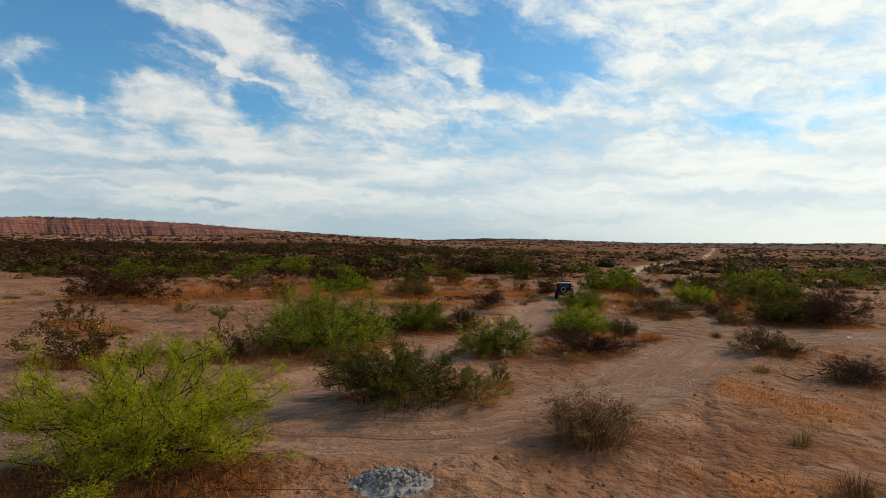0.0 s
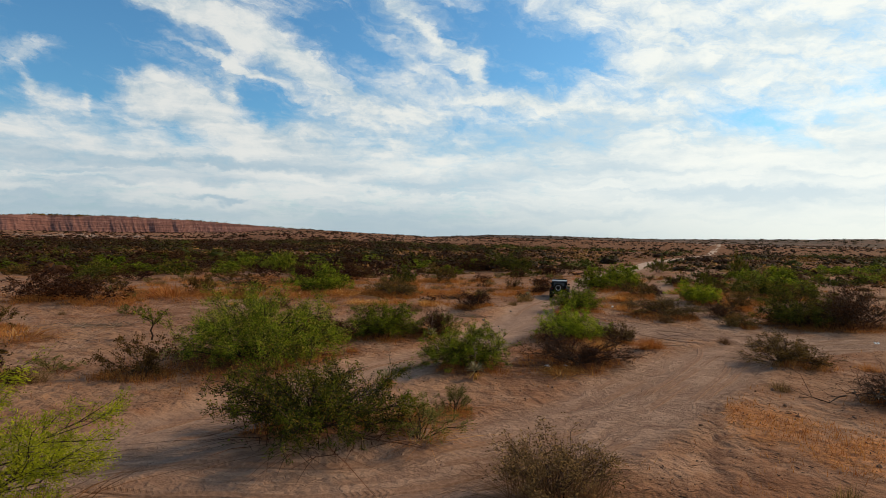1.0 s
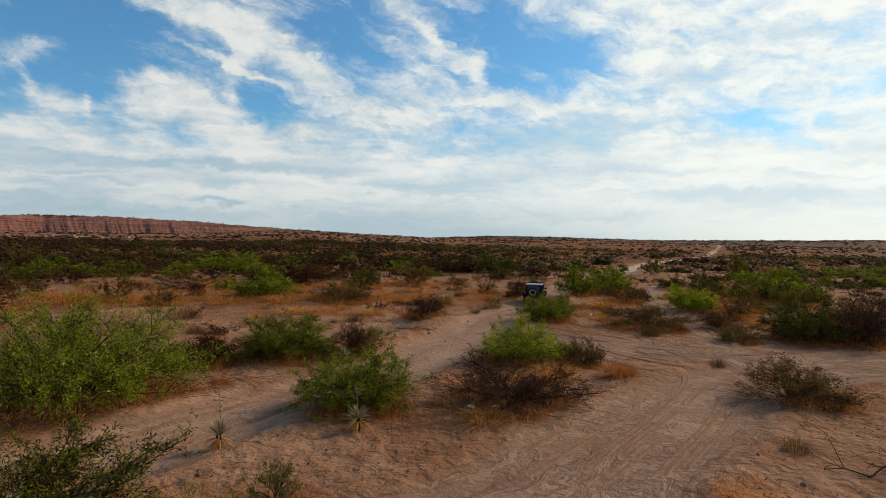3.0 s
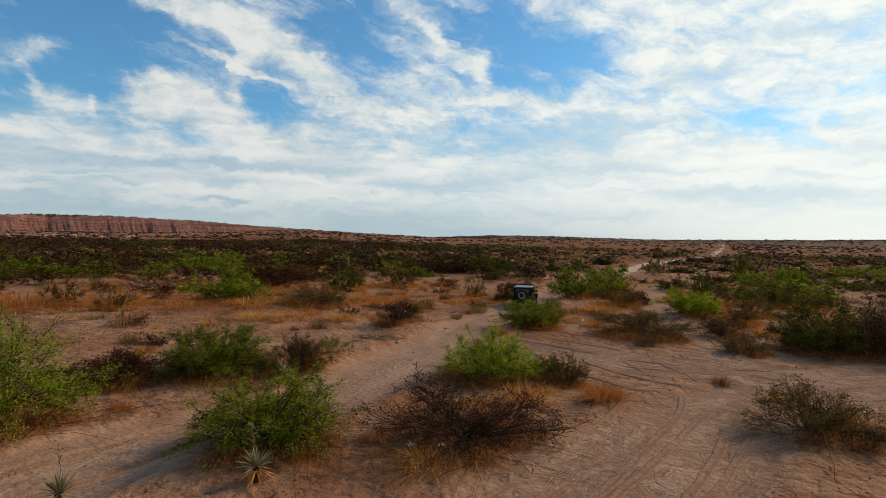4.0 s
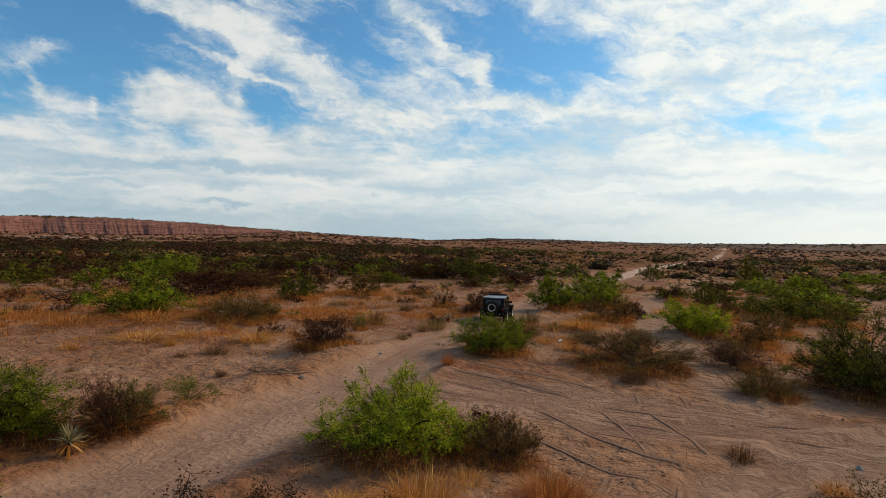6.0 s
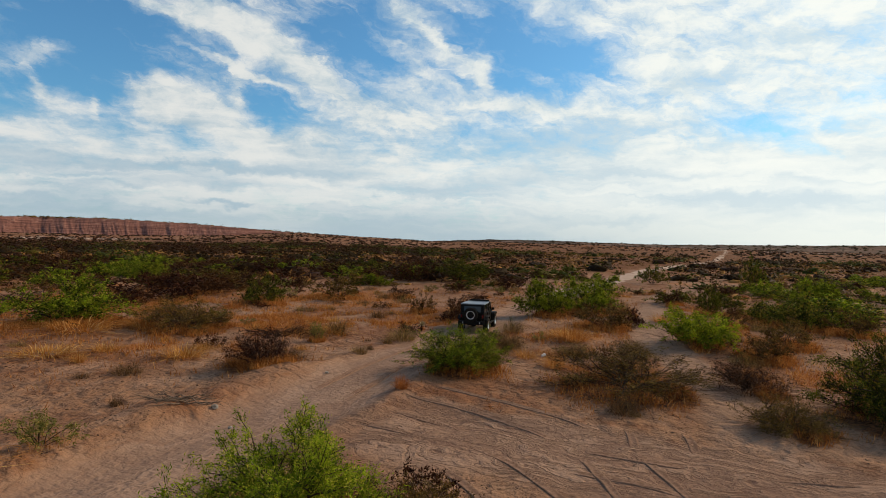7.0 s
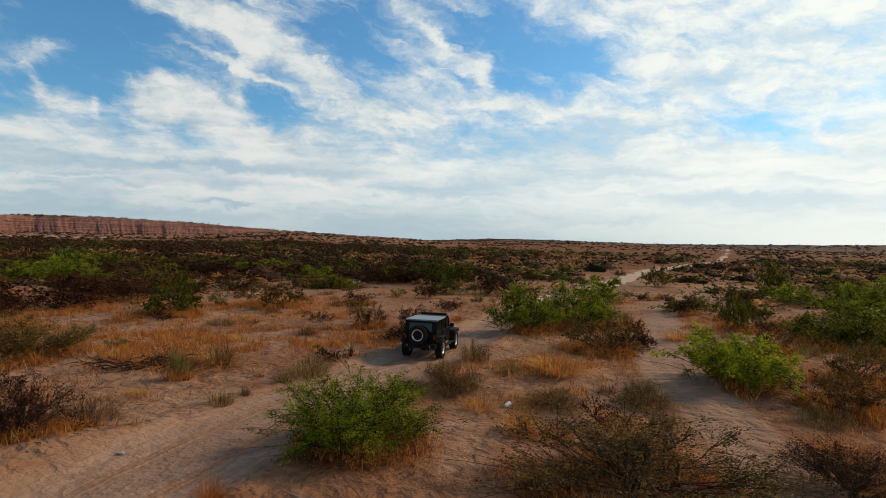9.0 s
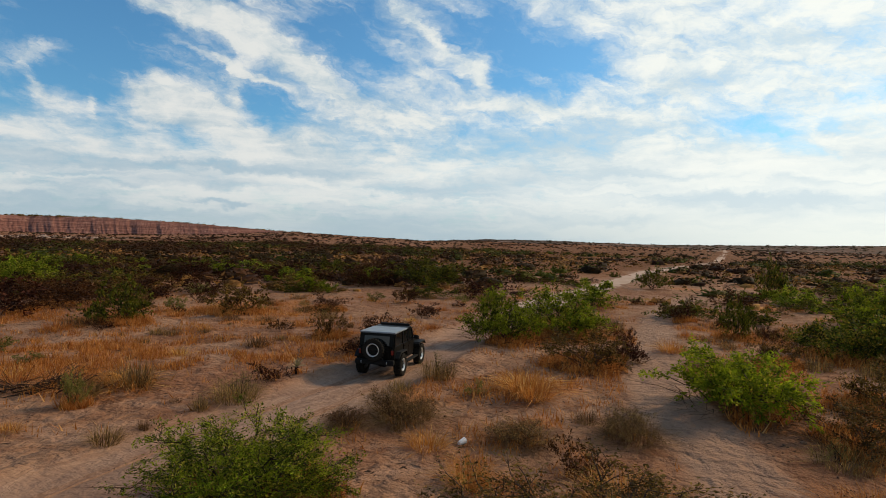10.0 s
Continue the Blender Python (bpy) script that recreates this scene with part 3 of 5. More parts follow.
def land(x, y, detail=True):
    """Height of the ground, and how far each point is road, litter and dry grass."""
    x, y = np.atleast_1d(np.asarray(x, float)), np.atleast_1d(np.asarray(y, float))
    z = -0.25 - 0.2 * rise(18, 34, y)
    d, az = np.hypot(x - 10, y - 20), np.degrees(np.arctan2(x - 10, y - 20))
    far = np.clip((d - 110) / 790, 0, 1) ** 1.25
    z += np.interp(az, CREST_AZ, CREST_Z) * far + rise(120, 400, d) * (1.1 * waves(x, y, 90, 5) + 2.2 * waves(x, y, 260, 9) * rise(300, 700, d))
    z -= rise(1100, 3500, d) * 30
    z += (0.16 * waves(x, y, 7, 1) + 0.05 * waves(x, y, 1.7, 2)) * rise(120, 75, d)
    z += 0.35 * rise(2, -14, x - 0.2 * (y - 25)) * rise(60, 45, y)
    tracks = {}
    for k, (line, w) in LINES.items():
        across, along = beside(line, x, y)
        total = float(np.hypot(*np.diff(line, axis=0).T).sum())
        ends = rise(0.0, 3.5, along) * rise(total, total - 3.0, along) if k in "cde" else 1.0
        mask = ends * rise(1.25, 0.75, np.abs(across) / w + (0.15 if k in "ab" else 0.4) * waves(x, y, 1.8, 7))
        tracks[k] = (across, along, mask)
        if k in "ab":
            a = np.abs(across)
            z += mask * -0.07 - 0.05 * np.exp(-((a - 0.85) / 0.28) ** 2) + (0.10 + 0.09 * waves(x, y, 3.0, 91)) * np.exp(-((a - w * 1.15) / 0.5) ** 2)
            if k == "a":
                bank = rise(56, 60, along) * rise(73, 68, along) * np.exp(-((across + 3.1 + 0.5 * waves(x, y, 2.2, 95)) / 0.75) ** 2)
                z += bank * (0.34 + 0.14 * waves(x, y, 1.3, 96))
        elif k == "d":
            z += mask * 0.10 * waves(across + 1.1 * waves(x, y, 4.0, 22, 1), along * 0.22, 0.9, 21, 2)
        elif k == "c":
            z -= 0.06 * mask
    litter, dry = np.zeros(x.shape), np.zeros(x.shape)
    for kind, px, py, wide, high in PLANTS:
        r = np.hypot(x - px, y - py)
        sel = r < wide * 1.6
        if kind in MOUND and sel.any():
            g = np.exp(-(r[sel] / (0.48 * wide)) ** 2)
            z[sel] += min(MOUND[kind] * wide, 0.3) * g
            amount = 0.55 if kind in ("grass", "broom") else 0.95
            litter[sel] = np.maximum(litter[sel], amount * np.exp(-(r[sel] / (0.56 * wide)) ** 4))
    for px, py, rx, ry in DRY_PATCHES:
        dry = np.maximum(dry, 0.95 * np.exp(-((x - px) / rx) ** 2 - ((y - py) / ry) ** 2))
    dry = dry * rise(-0.45, 0.2, waves(x, y, 3.4, 93))
    dry = np.maximum(dry, 0.95 * rise(40, 56, y) * rise(0.08, 0.46, 0.5 * waves(x, y, 9, 31) + 0.5 * waves(x, y, 3.2, 37)))
    litter = np.maximum(litter, 0.6 * rise(38, 52, y) * rise(0.15, 0.5, waves(x, y, 3.2, 35)))
    dry = np.maximum(dry, 0.45 * rise(0.0, 0.5, waves(x, y, 5, 33)))
    dry = np.maximum(dry, (0.45 + 0.25 * rise(2, 12, az)) * rise(70, 160, d))
    litter = np.maximum(litter, (0.64 + 0.26 * rise(2, 12, az) + 0.3 * waves(x, y, 40, 39)) * rise(70, 180, d) * (1 - 0.15 * rise(420, 700, d)))
    road = np.max([t[2] for t in tracks.values()], axis=0)
    dry, litter = dry * (1 - road), litter * (1 - 0.8 * road)
    return z, tracks, litter, dry, road


# stretches of thin dry grass: middle and half sizes
DRY_PATCHES = [
    (12.8, 20.8, 2.2, 2.4), (8.6, 12.8, 1.8, 1.6), (-19, 60, 9, 5), (-1.8, 18.6, 2.6, 1.1), (21.3, 52.6, 2.0, 2.2), (-13.5, 58.5, 6, 4), (-6.5, 62, 6, 4),
    (6, 60, 4, 3.5), (7.5, 64, 5, 3), (17, 67, 4, 5), (12.5, 62.5, 3, 3), (23.0, 58, 3, 2), (5.5, 28, 2, 1.2), (10.5, 32, 3, 1.3), (30, 48, 3, 3), (33, 60, 3, 3),
    (38, 72, 6, 4), (27, 76, 5, 6), (-10, 71, 12, 7), (0, 66, 8, 5), (-22, 50, 5, 3), (3.0, 52.5, 4, 1.6), (14.5, 18.0, 3.5, 2.0),
]


def quick_mesh(name, verts, faces, mat):
    me = bpy.data.meshes.new(name)
    n, k = faces.shape
    me.vertices.add(len(verts))
    me.vertices.foreach_set("co", np.ascontiguousarray(verts, np.float32).ravel())
    me.loops.add(n * k)
    me.loops.foreach_set("vertex_index", np.ascontiguousarray(faces, np.int32).ravel())
    me.polygons.add(n)
    me.polygons.foreach_set("loop_start", np.arange(0, n * k, k, dtype=np.int32))
    me.update(calc_edges=True)
    me.materials.append(mat)
    return me


def spread(lo, hi, fine, grow, most, reach):
    """Grid lines: even between lo and hi, wider and wider beyond."""
    inner = list(np.arange(lo, hi, fine))
    right, step = [hi], fine
    while right[-1] < reach:
        step = min(step * grow, most) if right[-1] < 1100 else step * 1.3
        right.append(right[-1] + step)
    left, step = [lo], fine
    while left[-1] > -reach:
        step = min(step * grow, most) if left[-1] > -1100 else step * 1.3
        left.append(left[-1] - step)
    return np.array(left[:0:-1] + inner + right)


def build_ground():
    xs, ys = spread(-18, 38, 0.35, 1.1, 24, 4200), spread(10, 70, 0.35, 1.1, 24, 4200)
    gx, gy = np.meshgrid(xs, ys)
    x, y = gx.ravel(), gy.ravel()
    z, tracks, litter, dry, road = land(x, y)
    nx, ny = len(xs), len(ys)
    i = (np.arange(ny - 1)[:, None] * nx + np.arange(nx - 1)[None, :]).ravel()
    me = quick_mesh("ground", np.stack([x, y, z], 1), np.stack([i, i + 1, i + nx + 1, i + nx], 1), GROUND)
    me.polygons.foreach_set("use_smooth", np.ones(len(me.polygons), bool))
    values = {"litter": litter, "dry": dry}
    for k in "abd":
        values["across_" + k], values["along_" + k], values["mask_" + k] = tracks[k]
    values["mask_c"], values["mask_e"] = tracks["c"][2], tracks["e"][2]
    for k, v in values.items():
        me.attributes.new(k, "FLOAT", "POINT").data.foreach_set("value", v.astype(np.float32))
    SURFACE.extend((xs, ys, z.reshape(ny, nx)))
    return tagged(new("ground", me), "pink-tan desert sand with wheel tracks and dry litter", "ground", kind="structure")


SURFACE = []
ground = build_ground()


def surface(x, y):
    """Height on the ground's own faces."""
    xs, ys, z = SURFACE
    i, j = np.clip(np.searchsorted(xs, x) - 1, 0, len(xs) - 2), np.clip(np.searchsorted(ys, y) - 1, 0, len(ys) - 2)
    u, v = (x - xs[i]) / (xs[i + 1] - xs[i]), (y - ys[j]) / (ys[j + 1] - ys[j])
    return (z[j, i] * (1 - u) + z[j, i + 1] * u) * (1 - v) + (z[j + 1, i] * (1 - u) + z[j + 1, i + 1] * u) * v


def tyre_track(points, gauge=1.5, wide=0.27, seed=0, wheels=(-0.5, 0.5)):
    """Two pressed wheel marks along a line, with the sand pushed up at their edges."""
    line = smooth_line(points, 3)
    pts = []
    for a, b in zip(line, line[1:]):
        k = max(1, int(np.hypot(*(b - a)) / 0.12))
        pts += [a + (b - a) * i / k for i in range(k)]
    pts = np.array(pts)
    d = np.gradient(pts, axis=0)
    d /= np.linalg.norm(d, axis=1)[:, None]
    side = np.stack([d[:, 1], -d[:, 0]], 1)
    run = np.concatenate([[0], np.cumsum(np.hypot(*np.diff(pts, axis=0).T))])
    fade = np.clip(np.minimum(run, run[-1] - run) / 1.5, 0, 1)
    offs = (-1.35, -1.0, -0.8, -0.4, 0.0, 0.4, 0.8, 1.0, 1.35)
    rise_by = (-0.04, 0.018, 0.024, 0.008, 0.006, 0.008, 0.024, 0.018, -0.04)
    for s in wheels:
        n = len(pts)
        mid = pts + side * (s * gauge + 0.08 * waves(run, run * 0 + seed, 3.0, 81 + seed)[:, None])
        v = []
        for o, h in zip(offs, rise_by):
            e = mid + side * (o * wide / 2 * (0.85 + 0.25 * waves(run, run * 0 + o, 1.1, 83 + seed)))[:, None]
            there = fade * rise(-0.35, 0.15, waves(run, run * 0 + s, 5.0, 87 + seed))
            lift = (h * 1.25 + 0.016 * waves(run, run * 0 + o, 0.6, 85)) * there - 0.05 * (1 - there)
            v.append(np.concatenate([e, (surface(e[:, 0], e[:, 1]) + lift)[:, None]], 1))
        i = (np.arange(len(offs) - 1)[:, None] * n + np.arange(n - 1)[None, :]).ravel()
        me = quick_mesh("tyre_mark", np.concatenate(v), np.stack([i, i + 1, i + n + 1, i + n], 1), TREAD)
        me.polygons.foreach_set("use_smooth", np.ones(len(me.polygons), bool))
        me.attributes.new("across", "FLOAT", "POINT").data.foreach_set("value", np.repeat(np.array(offs) * wide / 2, n).astype(np.float32))
        me.attributes.new("along", "FLOAT", "POINT").data.foreach_set("value", np.tile(run, len(offs)).astype(np.float32))
        tagged(new("tyre_mark", me), "pressed wheel mark with lug prints in the sand", "wheel track", "wheel marks", "structure")


tyre_track([(-4.5, 18.6), (-0.9, 24), (1.7, 28.4), (4.5, 31.8), (6.3, 35.2), (8.3, 39.9), (11.1, 45.6), (12.8, 50.4), (14.2, 53.6), (16.6, 58.5), (18.8, 63.5), (22.4, 71.5)], seed=1)
tyre_track([(-5, 16.6), (-1.4, 16.9), (1.5, 16.6), (4.9, 18.9), (8.6, 22), (13.2, 27), (17.2, 31.6), (21.5, 34.6), (29, 36.2)], seed=2)
tyre_track([(2.5, 16.6), (5.4, 18.2), (9.4, 21.3), (13.6, 25.6), (16.6, 29.4), (19.4, 32.6), (23.5, 35.0), (30, 36.8)], seed=3)
tyre_track([(11.8, 43.0), (14.0, 41.5), (17, 39.2), (20.4, 37.5), (25, 36.3), (30, 35.6)], seed=4)
tyre_track([(12.4, 45.0), (15.2, 42.9), (17.0, 39.6), (17.4, 35.6), (16.4, 32.6), (14.6, 30.1), (12.4, 27.2), (9.0, 23.6)], seed=5)
tyre_track([(12.0, 41.9), (15.0, 39.4), (18.6, 36.6), (21.6, 33.6), (23.6, 30.5)], seed=6)
tyre_track([(13.2, 46.0), (16.6, 43.2), (18.6, 39.8), (18.4, 35.3), (17.4, 32.1), (16.1, 29.7), (14.0, 26.8), (10.6, 22.8)], seed=8)
tyre_track([(11.0, 42.2), (13.8, 40.6), (15.4, 38.2), (16.2, 35.4), (18.6, 32.4), (22.7, 33.8), (28, 34.6)], seed=9)
tyre_track([(19.2, 42.4), (18.6, 40.4), (17.9, 38.4), (17.2, 36.0)], seed=10)
tyre_track([(20.5, 42.0), (20.2, 40.6), (19.8, 38.8), (19.5, 36.6), (18.6, 34.2)], seed=11)


def height(x, y):
    return float(land(x, y)[0][0])


def build_cliff():
    """The red bluff far off: a gullied face of spurs and ledges with a flat top behind it."""
    n, rows = 1100, 22
    az = np.radians(np.linspace(-62, -7.5, n))
    deg = np.degrees(az)
    o = deg * 0
    top = np.interp(deg, (-62, -40, -33, -31, -28, -25, -18.6, -14, -10, -7.5), (20, 24, 26, 29, 29.5, 30, 26, 21, 17, 13)) + 0.8 * waves(deg * 8, o, 3, 3)
    foot = np.interp(deg, (-62, -33, -25, -18.6, -13, -7.5), (3, 2.5, 3, 5, 10, 12.5))
    out = 990 + 40 * waves(deg * 10, o + 3, 60, 13, 2) + 30 * np.interp(deg, (-62, -33, -30, -27, -7), (-1, -1, 1.2, 0, 0))
    tall = np.clip((top - foot) / 22, 0.12, 1)
    v = []
    for r in range(rows):
        s = r / (rows - 1)
        lean = deg * 10 + 4 * s
        spur = 0.6 * (1 - np.abs(waves(lean, o + 9, 21.0, 17, 2))) + 0.4 * (1 - np.abs(waves(lean, o + 9, 6.5, 18, 2)))
        rib = (1 - np.abs(waves(lean, o + 2 * s, 2.6, 19, 2))) * rise(-0.3, 0.35, waves(deg * 10, o, 42, 51, 2)) * 1.3
        fine = waves(deg * 10, o + 5 * s, 0.9, 29, 2)
        down = (1 - s) ** 0.9
        z = foot + (top - foot) * s
        ledge = 3.0 * np.floor(s * 6 + 0.5 * waves(deg * 10, o, 14, 23))
        dist = out + (ledge + 46 * s ** 0.8 - ((58 + 34 * rise(-25, -30, deg)) * spur + 8 * rib) * down - 4 * fine * (1 - s)) * tall
        v.append(np.stack([10 + np.sin(az) * dist, 20 + np.cos(az) * dist, z + 0.3 * fine], 1))
    v.append(np.stack([10 + np.sin(az) * (out + 500), 20 + np.cos(az) * (out + 500), top - 3], 1))
    i = (np.arange(rows)[:, None] * n + np.arange(n - 1)[None, :]).ravel()
    me = quick_mesh("cliff", np.concatenate(v), np.stack([i, i + 1, i + n + 1, i + n], 1), CLIFF)
    tagged(new("cliff", me), "long gullied red clay cliff below a flat plateau", "cliff", kind="structure")


def ridge_top(deg):
    return np.interp(deg, (0, 5, 8.3, 15.3, 22.8, 29.7, 40, 75), (6, 13, 17.5, 17.0, 14.8, 17.2, 21.5, 14)) + 0.7 * waves(deg * 10, deg * 0, 9, 43) + 0.35 * waves(deg * 10, deg * 0, 1.5, 44)


def build_ridge():
    """The low scrub-covered ridge that closes the plain."""
    n, rows = 500, 9
    az = np.radians(np.linspace(0, 75, n))
    deg = np.degrees(az)
    top = ridge_top(deg)
    v = []
    for r in range(rows):
        s = r / (rows - 1)
        dist = 1080 + 240 * s + 60 * waves(deg * 10, deg * 0, 30, 45) - 26 * np.abs(waves(deg * 10, deg * 0, 5, 46)) * (1 - s)
        v.append(np.stack([10 + np.sin(az) * dist, 20 + np.cos(az) * dist, 1.0 + (top - 1) * s ** 0.8 + 0.8 * waves(deg * 10, deg * 0 + r, 4, 47) * (1 - s)], 1))
    v.append(v[-1] * np.array([1.5, 1.5, 0.4]))
    i = (np.arange(rows)[:, None] * n + np.arange(n - 1)[None, :]).ravel()
    me = quick_mesh("ridge", np.concatenate(v), np.stack([i, i + 1, i + n + 1, i + n], 1), RIDGE)
    tagged(new("ridge", me), "low grey-brown ridge with pale washed slopes", "ridge", kind="structure")


build_cliff()
build_ridge()


# ---- plants ----
class Growth:
    """Gathers tubes and leaves, from which the meshes of a plant are made."""

    def __init__(self, seed):
        self.r = np.random.default_rng(seed)
        self.v, self.f, self.leaf, self.coarse = [], [], [], False

    def tube(self, pts, r0, r1, sides):
        base, n = len(self.v), len(pts)
        for i, p in enumerate(pts):
            d = np.subtract(pts[min(i + 1, n - 1)], pts[max(i - 1, 0)])
            d = d / (np.linalg.norm(d) + 1e-9)
            a = np.cross(d, (0.31, 0.57, 0.2) if abs(d[2]) > 0.9 else (0, 0, 1.0))
            a = a / (np.linalg.norm(a) + 1e-9)
            b = np.cross(d, a)
            r = r0 + (r1 - r0) * i / max(n - 1, 1)
            for k in range(sides):
                w = 2 * math.pi * k / sides
                self.v.append(tuple(np.asarray(p) + r * (math.cos(w) * a + math.sin(w) * b)))
        for i in range(n - 1):
            for k in range(sides):
                q = (k + 1) % sides
                self.f.append((base + i * sides + k, base + i * sides + q, base + (i + 1) * sides + q, base + (i + 1) * sides + k))

    def bend(self, a, b, n, wob):
        a, b = np.asarray(a, float), np.asarray(b, float)
        size = np.linalg.norm(b - a)
        return [a + (b - a) * (i / n) + (self.r.normal(0, wob * size, 3) if 0 < i < n else 0) for i in range(n + 1)]

    def leaves(self, pts, out, length, width):
        """Diamond leaves at pts that point roughly along out."""
        pts, out = np.asarray(pts), np.asarray(out)
        n = len(pts)
        if n == 0:
            return
        d = out + self.r.normal(0, 0.7, (n, 3))
        d /= np.linalg.norm(d, axis=1)[:, None]
        s = np.cross(d, self.r.normal(0, 1, (n, 3)))
        s /= np.linalg.norm(s, axis=1)[:, None] + 1e-9
        L = length * self.r.uniform(0.6, 1.4, n)[:, None]
        W = width * self.r.uniform(0.7, 1.3, n)[:, None]
        self.leaf.append(np.stack([pts, pts + d * L * 0.45 + s * W * 0.5, pts + d * L, pts + d * L * 0.45 - s * W * 0.5], 1))

    def wood(self, mat):
        return quick_mesh("wood", np.array(self.v), np.array(self.f), mat) if self.f else None

    def foliage(self, mat):
        if not self.leaf:
            return None
        v = np.concatenate(self.leaf)
        if self.coarse:
            v = np.stack([v[:, 0], v[:, 2], v[:, 1] + (v[:, 1] - v[:, 3]) * 0.5], 1)
        k = v.shape[1]
        return quick_mesh("foliage", v.reshape(-1, 3), np.arange(len(v) * k).reshape(-1, k), mat)


def shrub(seed, wide, high, stems, subs, twigs, per_twig, leaf, sides=3, upright=0.5, lobes=4, bare=0.0, droop=0.0, low=0.0, ratio=0.42, thin=1.0, even=0.0, fuzz=0.028):
    """A shrub of many stems from one foot, uneven in outline. low: the share of stems that trail near the ground."""
    g = Growth(seed)
    R = g.r
    swell = [R.uniform(0.62 + 0.24 * even, 1.1) for _ in range(lobes)]
    reach = [R.uniform(0.72 + 0.16 * even, 1.1) for _ in range(lobes)]
    for i in range(stems):
        a = 2 * math.pi * (i * 0.381966 + R.uniform(-0.06, 0.06))
        lobe = int(a / (2 * math.pi) * lobes) % lobes
        f = math.sqrt(R.uniform(0.03, 1.0))
        rad = wide / 2 * f * reach[lobe]
        top = high * swell[lobe] * (1 - 0.62 * f * f) * R.uniform(0.8, 1.0)
        if R.uniform() < low:
            top *= 0.45
        foot = np.array([R.normal(0, 0.04 * wide), R.normal(0, 0.04 * wide), -0.06])
        tip = np.array([math.cos(a) * rad, math.sin(a) * rad, top])
        knee = foot + (tip - foot) * 0.45 + np.array([math.cos(a), math.sin(a), 0]) * rad * (0.5 - upright) * 0.6 + np.array([0, 0, high * 0.05])
        stem = g.bend(foot, knee, 2, 0.06)[:-1] + g.bend(knee, tip, 3, 0.07)
        g.tube(stem, 0.009 * wide * thin * R.uniform(0.7, 1.2), 0.0025 * wide * thin, 4 if sides else 3)
        if per_twig:
            ends = per_twig * 3
            t = R.uniform(0.0, 1.1, ends)[:, None]
            g.leaves(stem[-2] + (tip - stem[-2]) * t + R.normal(0, 0.03 * high, (ends, 3)), np.repeat((tip - stem[-2])[None], ends, 0), leaf, leaf * ratio)
        for j in range(subs):
            k = R.uniform(0.9, len(stem) - 1.01)
            p = stem[int(k)] + (stem[int(k) + 1] - stem[int(k)]) * (k % 1)
            way = (tip - foot) / np.linalg.norm(tip - foot) + R.normal(0, 0.65, 3) + np.array([0, 0, 0.12])
            way /= np.linalg.norm(way)
            L = high * R.uniform(0.2, 0.42)
            end = p + way * L
            end[2] = max(end[2] - droop * L * R.uniform(0, 1), 0.05 * high)
            sub = g.bend(p, end, 2, 0.09)
            if sides or j % 2:
                g.tube(sub if sides else [sub[0], sub[-1]], 0.0038 * wide * thin, 0.0016 * wide * thin, 3)
            for q in range(twigs):
                s = min(R.uniform(0.3, 1.0) * 2, 1.99)
                b = sub[int(s)] + (sub[int(s) + 1] - sub[int(s)]) * (s % 1)
                tw = way + R.normal(0, 0.8, 3) + np.array([0, 0, 0.1 - droop])
                tw /= np.linalg.norm(tw)
                e = b + tw * high * R.uniform(0.07, 0.18)
                e[2] = max(e[2], 0.02)
                if sides:
                    g.tube([b, e], 0.0015 * wide * thin, 0.0006 * wide * thin, 3)
                if R.uniform() < bare:
                    continue
                t = R.uniform(0.05, 1.1, per_twig)[:, None]
                pts = b + (e - b) * t + R.normal(0, fuzz * high, (per_twig, 3))
                pts[:, 2] = np.maximum(pts[:, 2], 0.02)
                g.leaves(pts, np.repeat((tw + np.array([0, 0, -droop]))[None], per_twig, 0), leaf, leaf * ratio)
    # bring the crown to its nominal width and height
    pts = np.concatenate(g.leaf).reshape(-1, 3) if g.leaf else np.array(g.v)
    lo, hi = np.percentile(pts, 2, axis=0), np.percentile(pts, 98, axis=0)
    off = np.array([(hi[0] + lo[0]) / 2, (hi[1] + lo[1]) / 2, 0])
    r = np.percentile(np.hypot(pts[:, 0] - off[0], pts[:, 1] - off[1]), 95)
    k = np.array([wide / 2 / r, wide / 2 / r, high / np.percentile(pts[:, 2], 98)])
    g.v = [tuple((np.array(v) - off) * k) for v in g.v]
    g.leaf = [(q - off) * k for q in g.leaf]
    return g


def leafy_domes(g, wide, high, count, leaf, ratio, domes=6):
    """Leaves on the outside of several rounded heads that make up a dense bush."""
    R = g.r
    a = R.uniform(0, 2 * math.pi, domes)
    away = np.sqrt(R.uniform(0.02, 0.45, domes)) * wide * 0.5
    mid = np.stack([np.cos(a) * away, np.sin(a) * away, high * R.uniform(0.12, 0.34, domes)], 1)
    size = np.stack([wide * R.uniform(0.20, 0.32, domes)] * 2 + [high * R.uniform(0.38, 0.66, domes)], 1)
    k = R.integers(0, domes, count)
    d = R.normal(0, 1, (count, 3))
    d /= np.linalg.norm(d, axis=1)[:, None]
    d[:, 2] = np.abs(d[:, 2]) - 0.25
    pts = mid[k] + d * size[k] * R.uniform(0.62, 1.08, (count, 1))
    pts[:, 2] = np.maximum(pts[:, 2], 0.03)
    g.leaves(pts, d + np.array([0, 0, 0.3]), leaf, leaf * ratio)


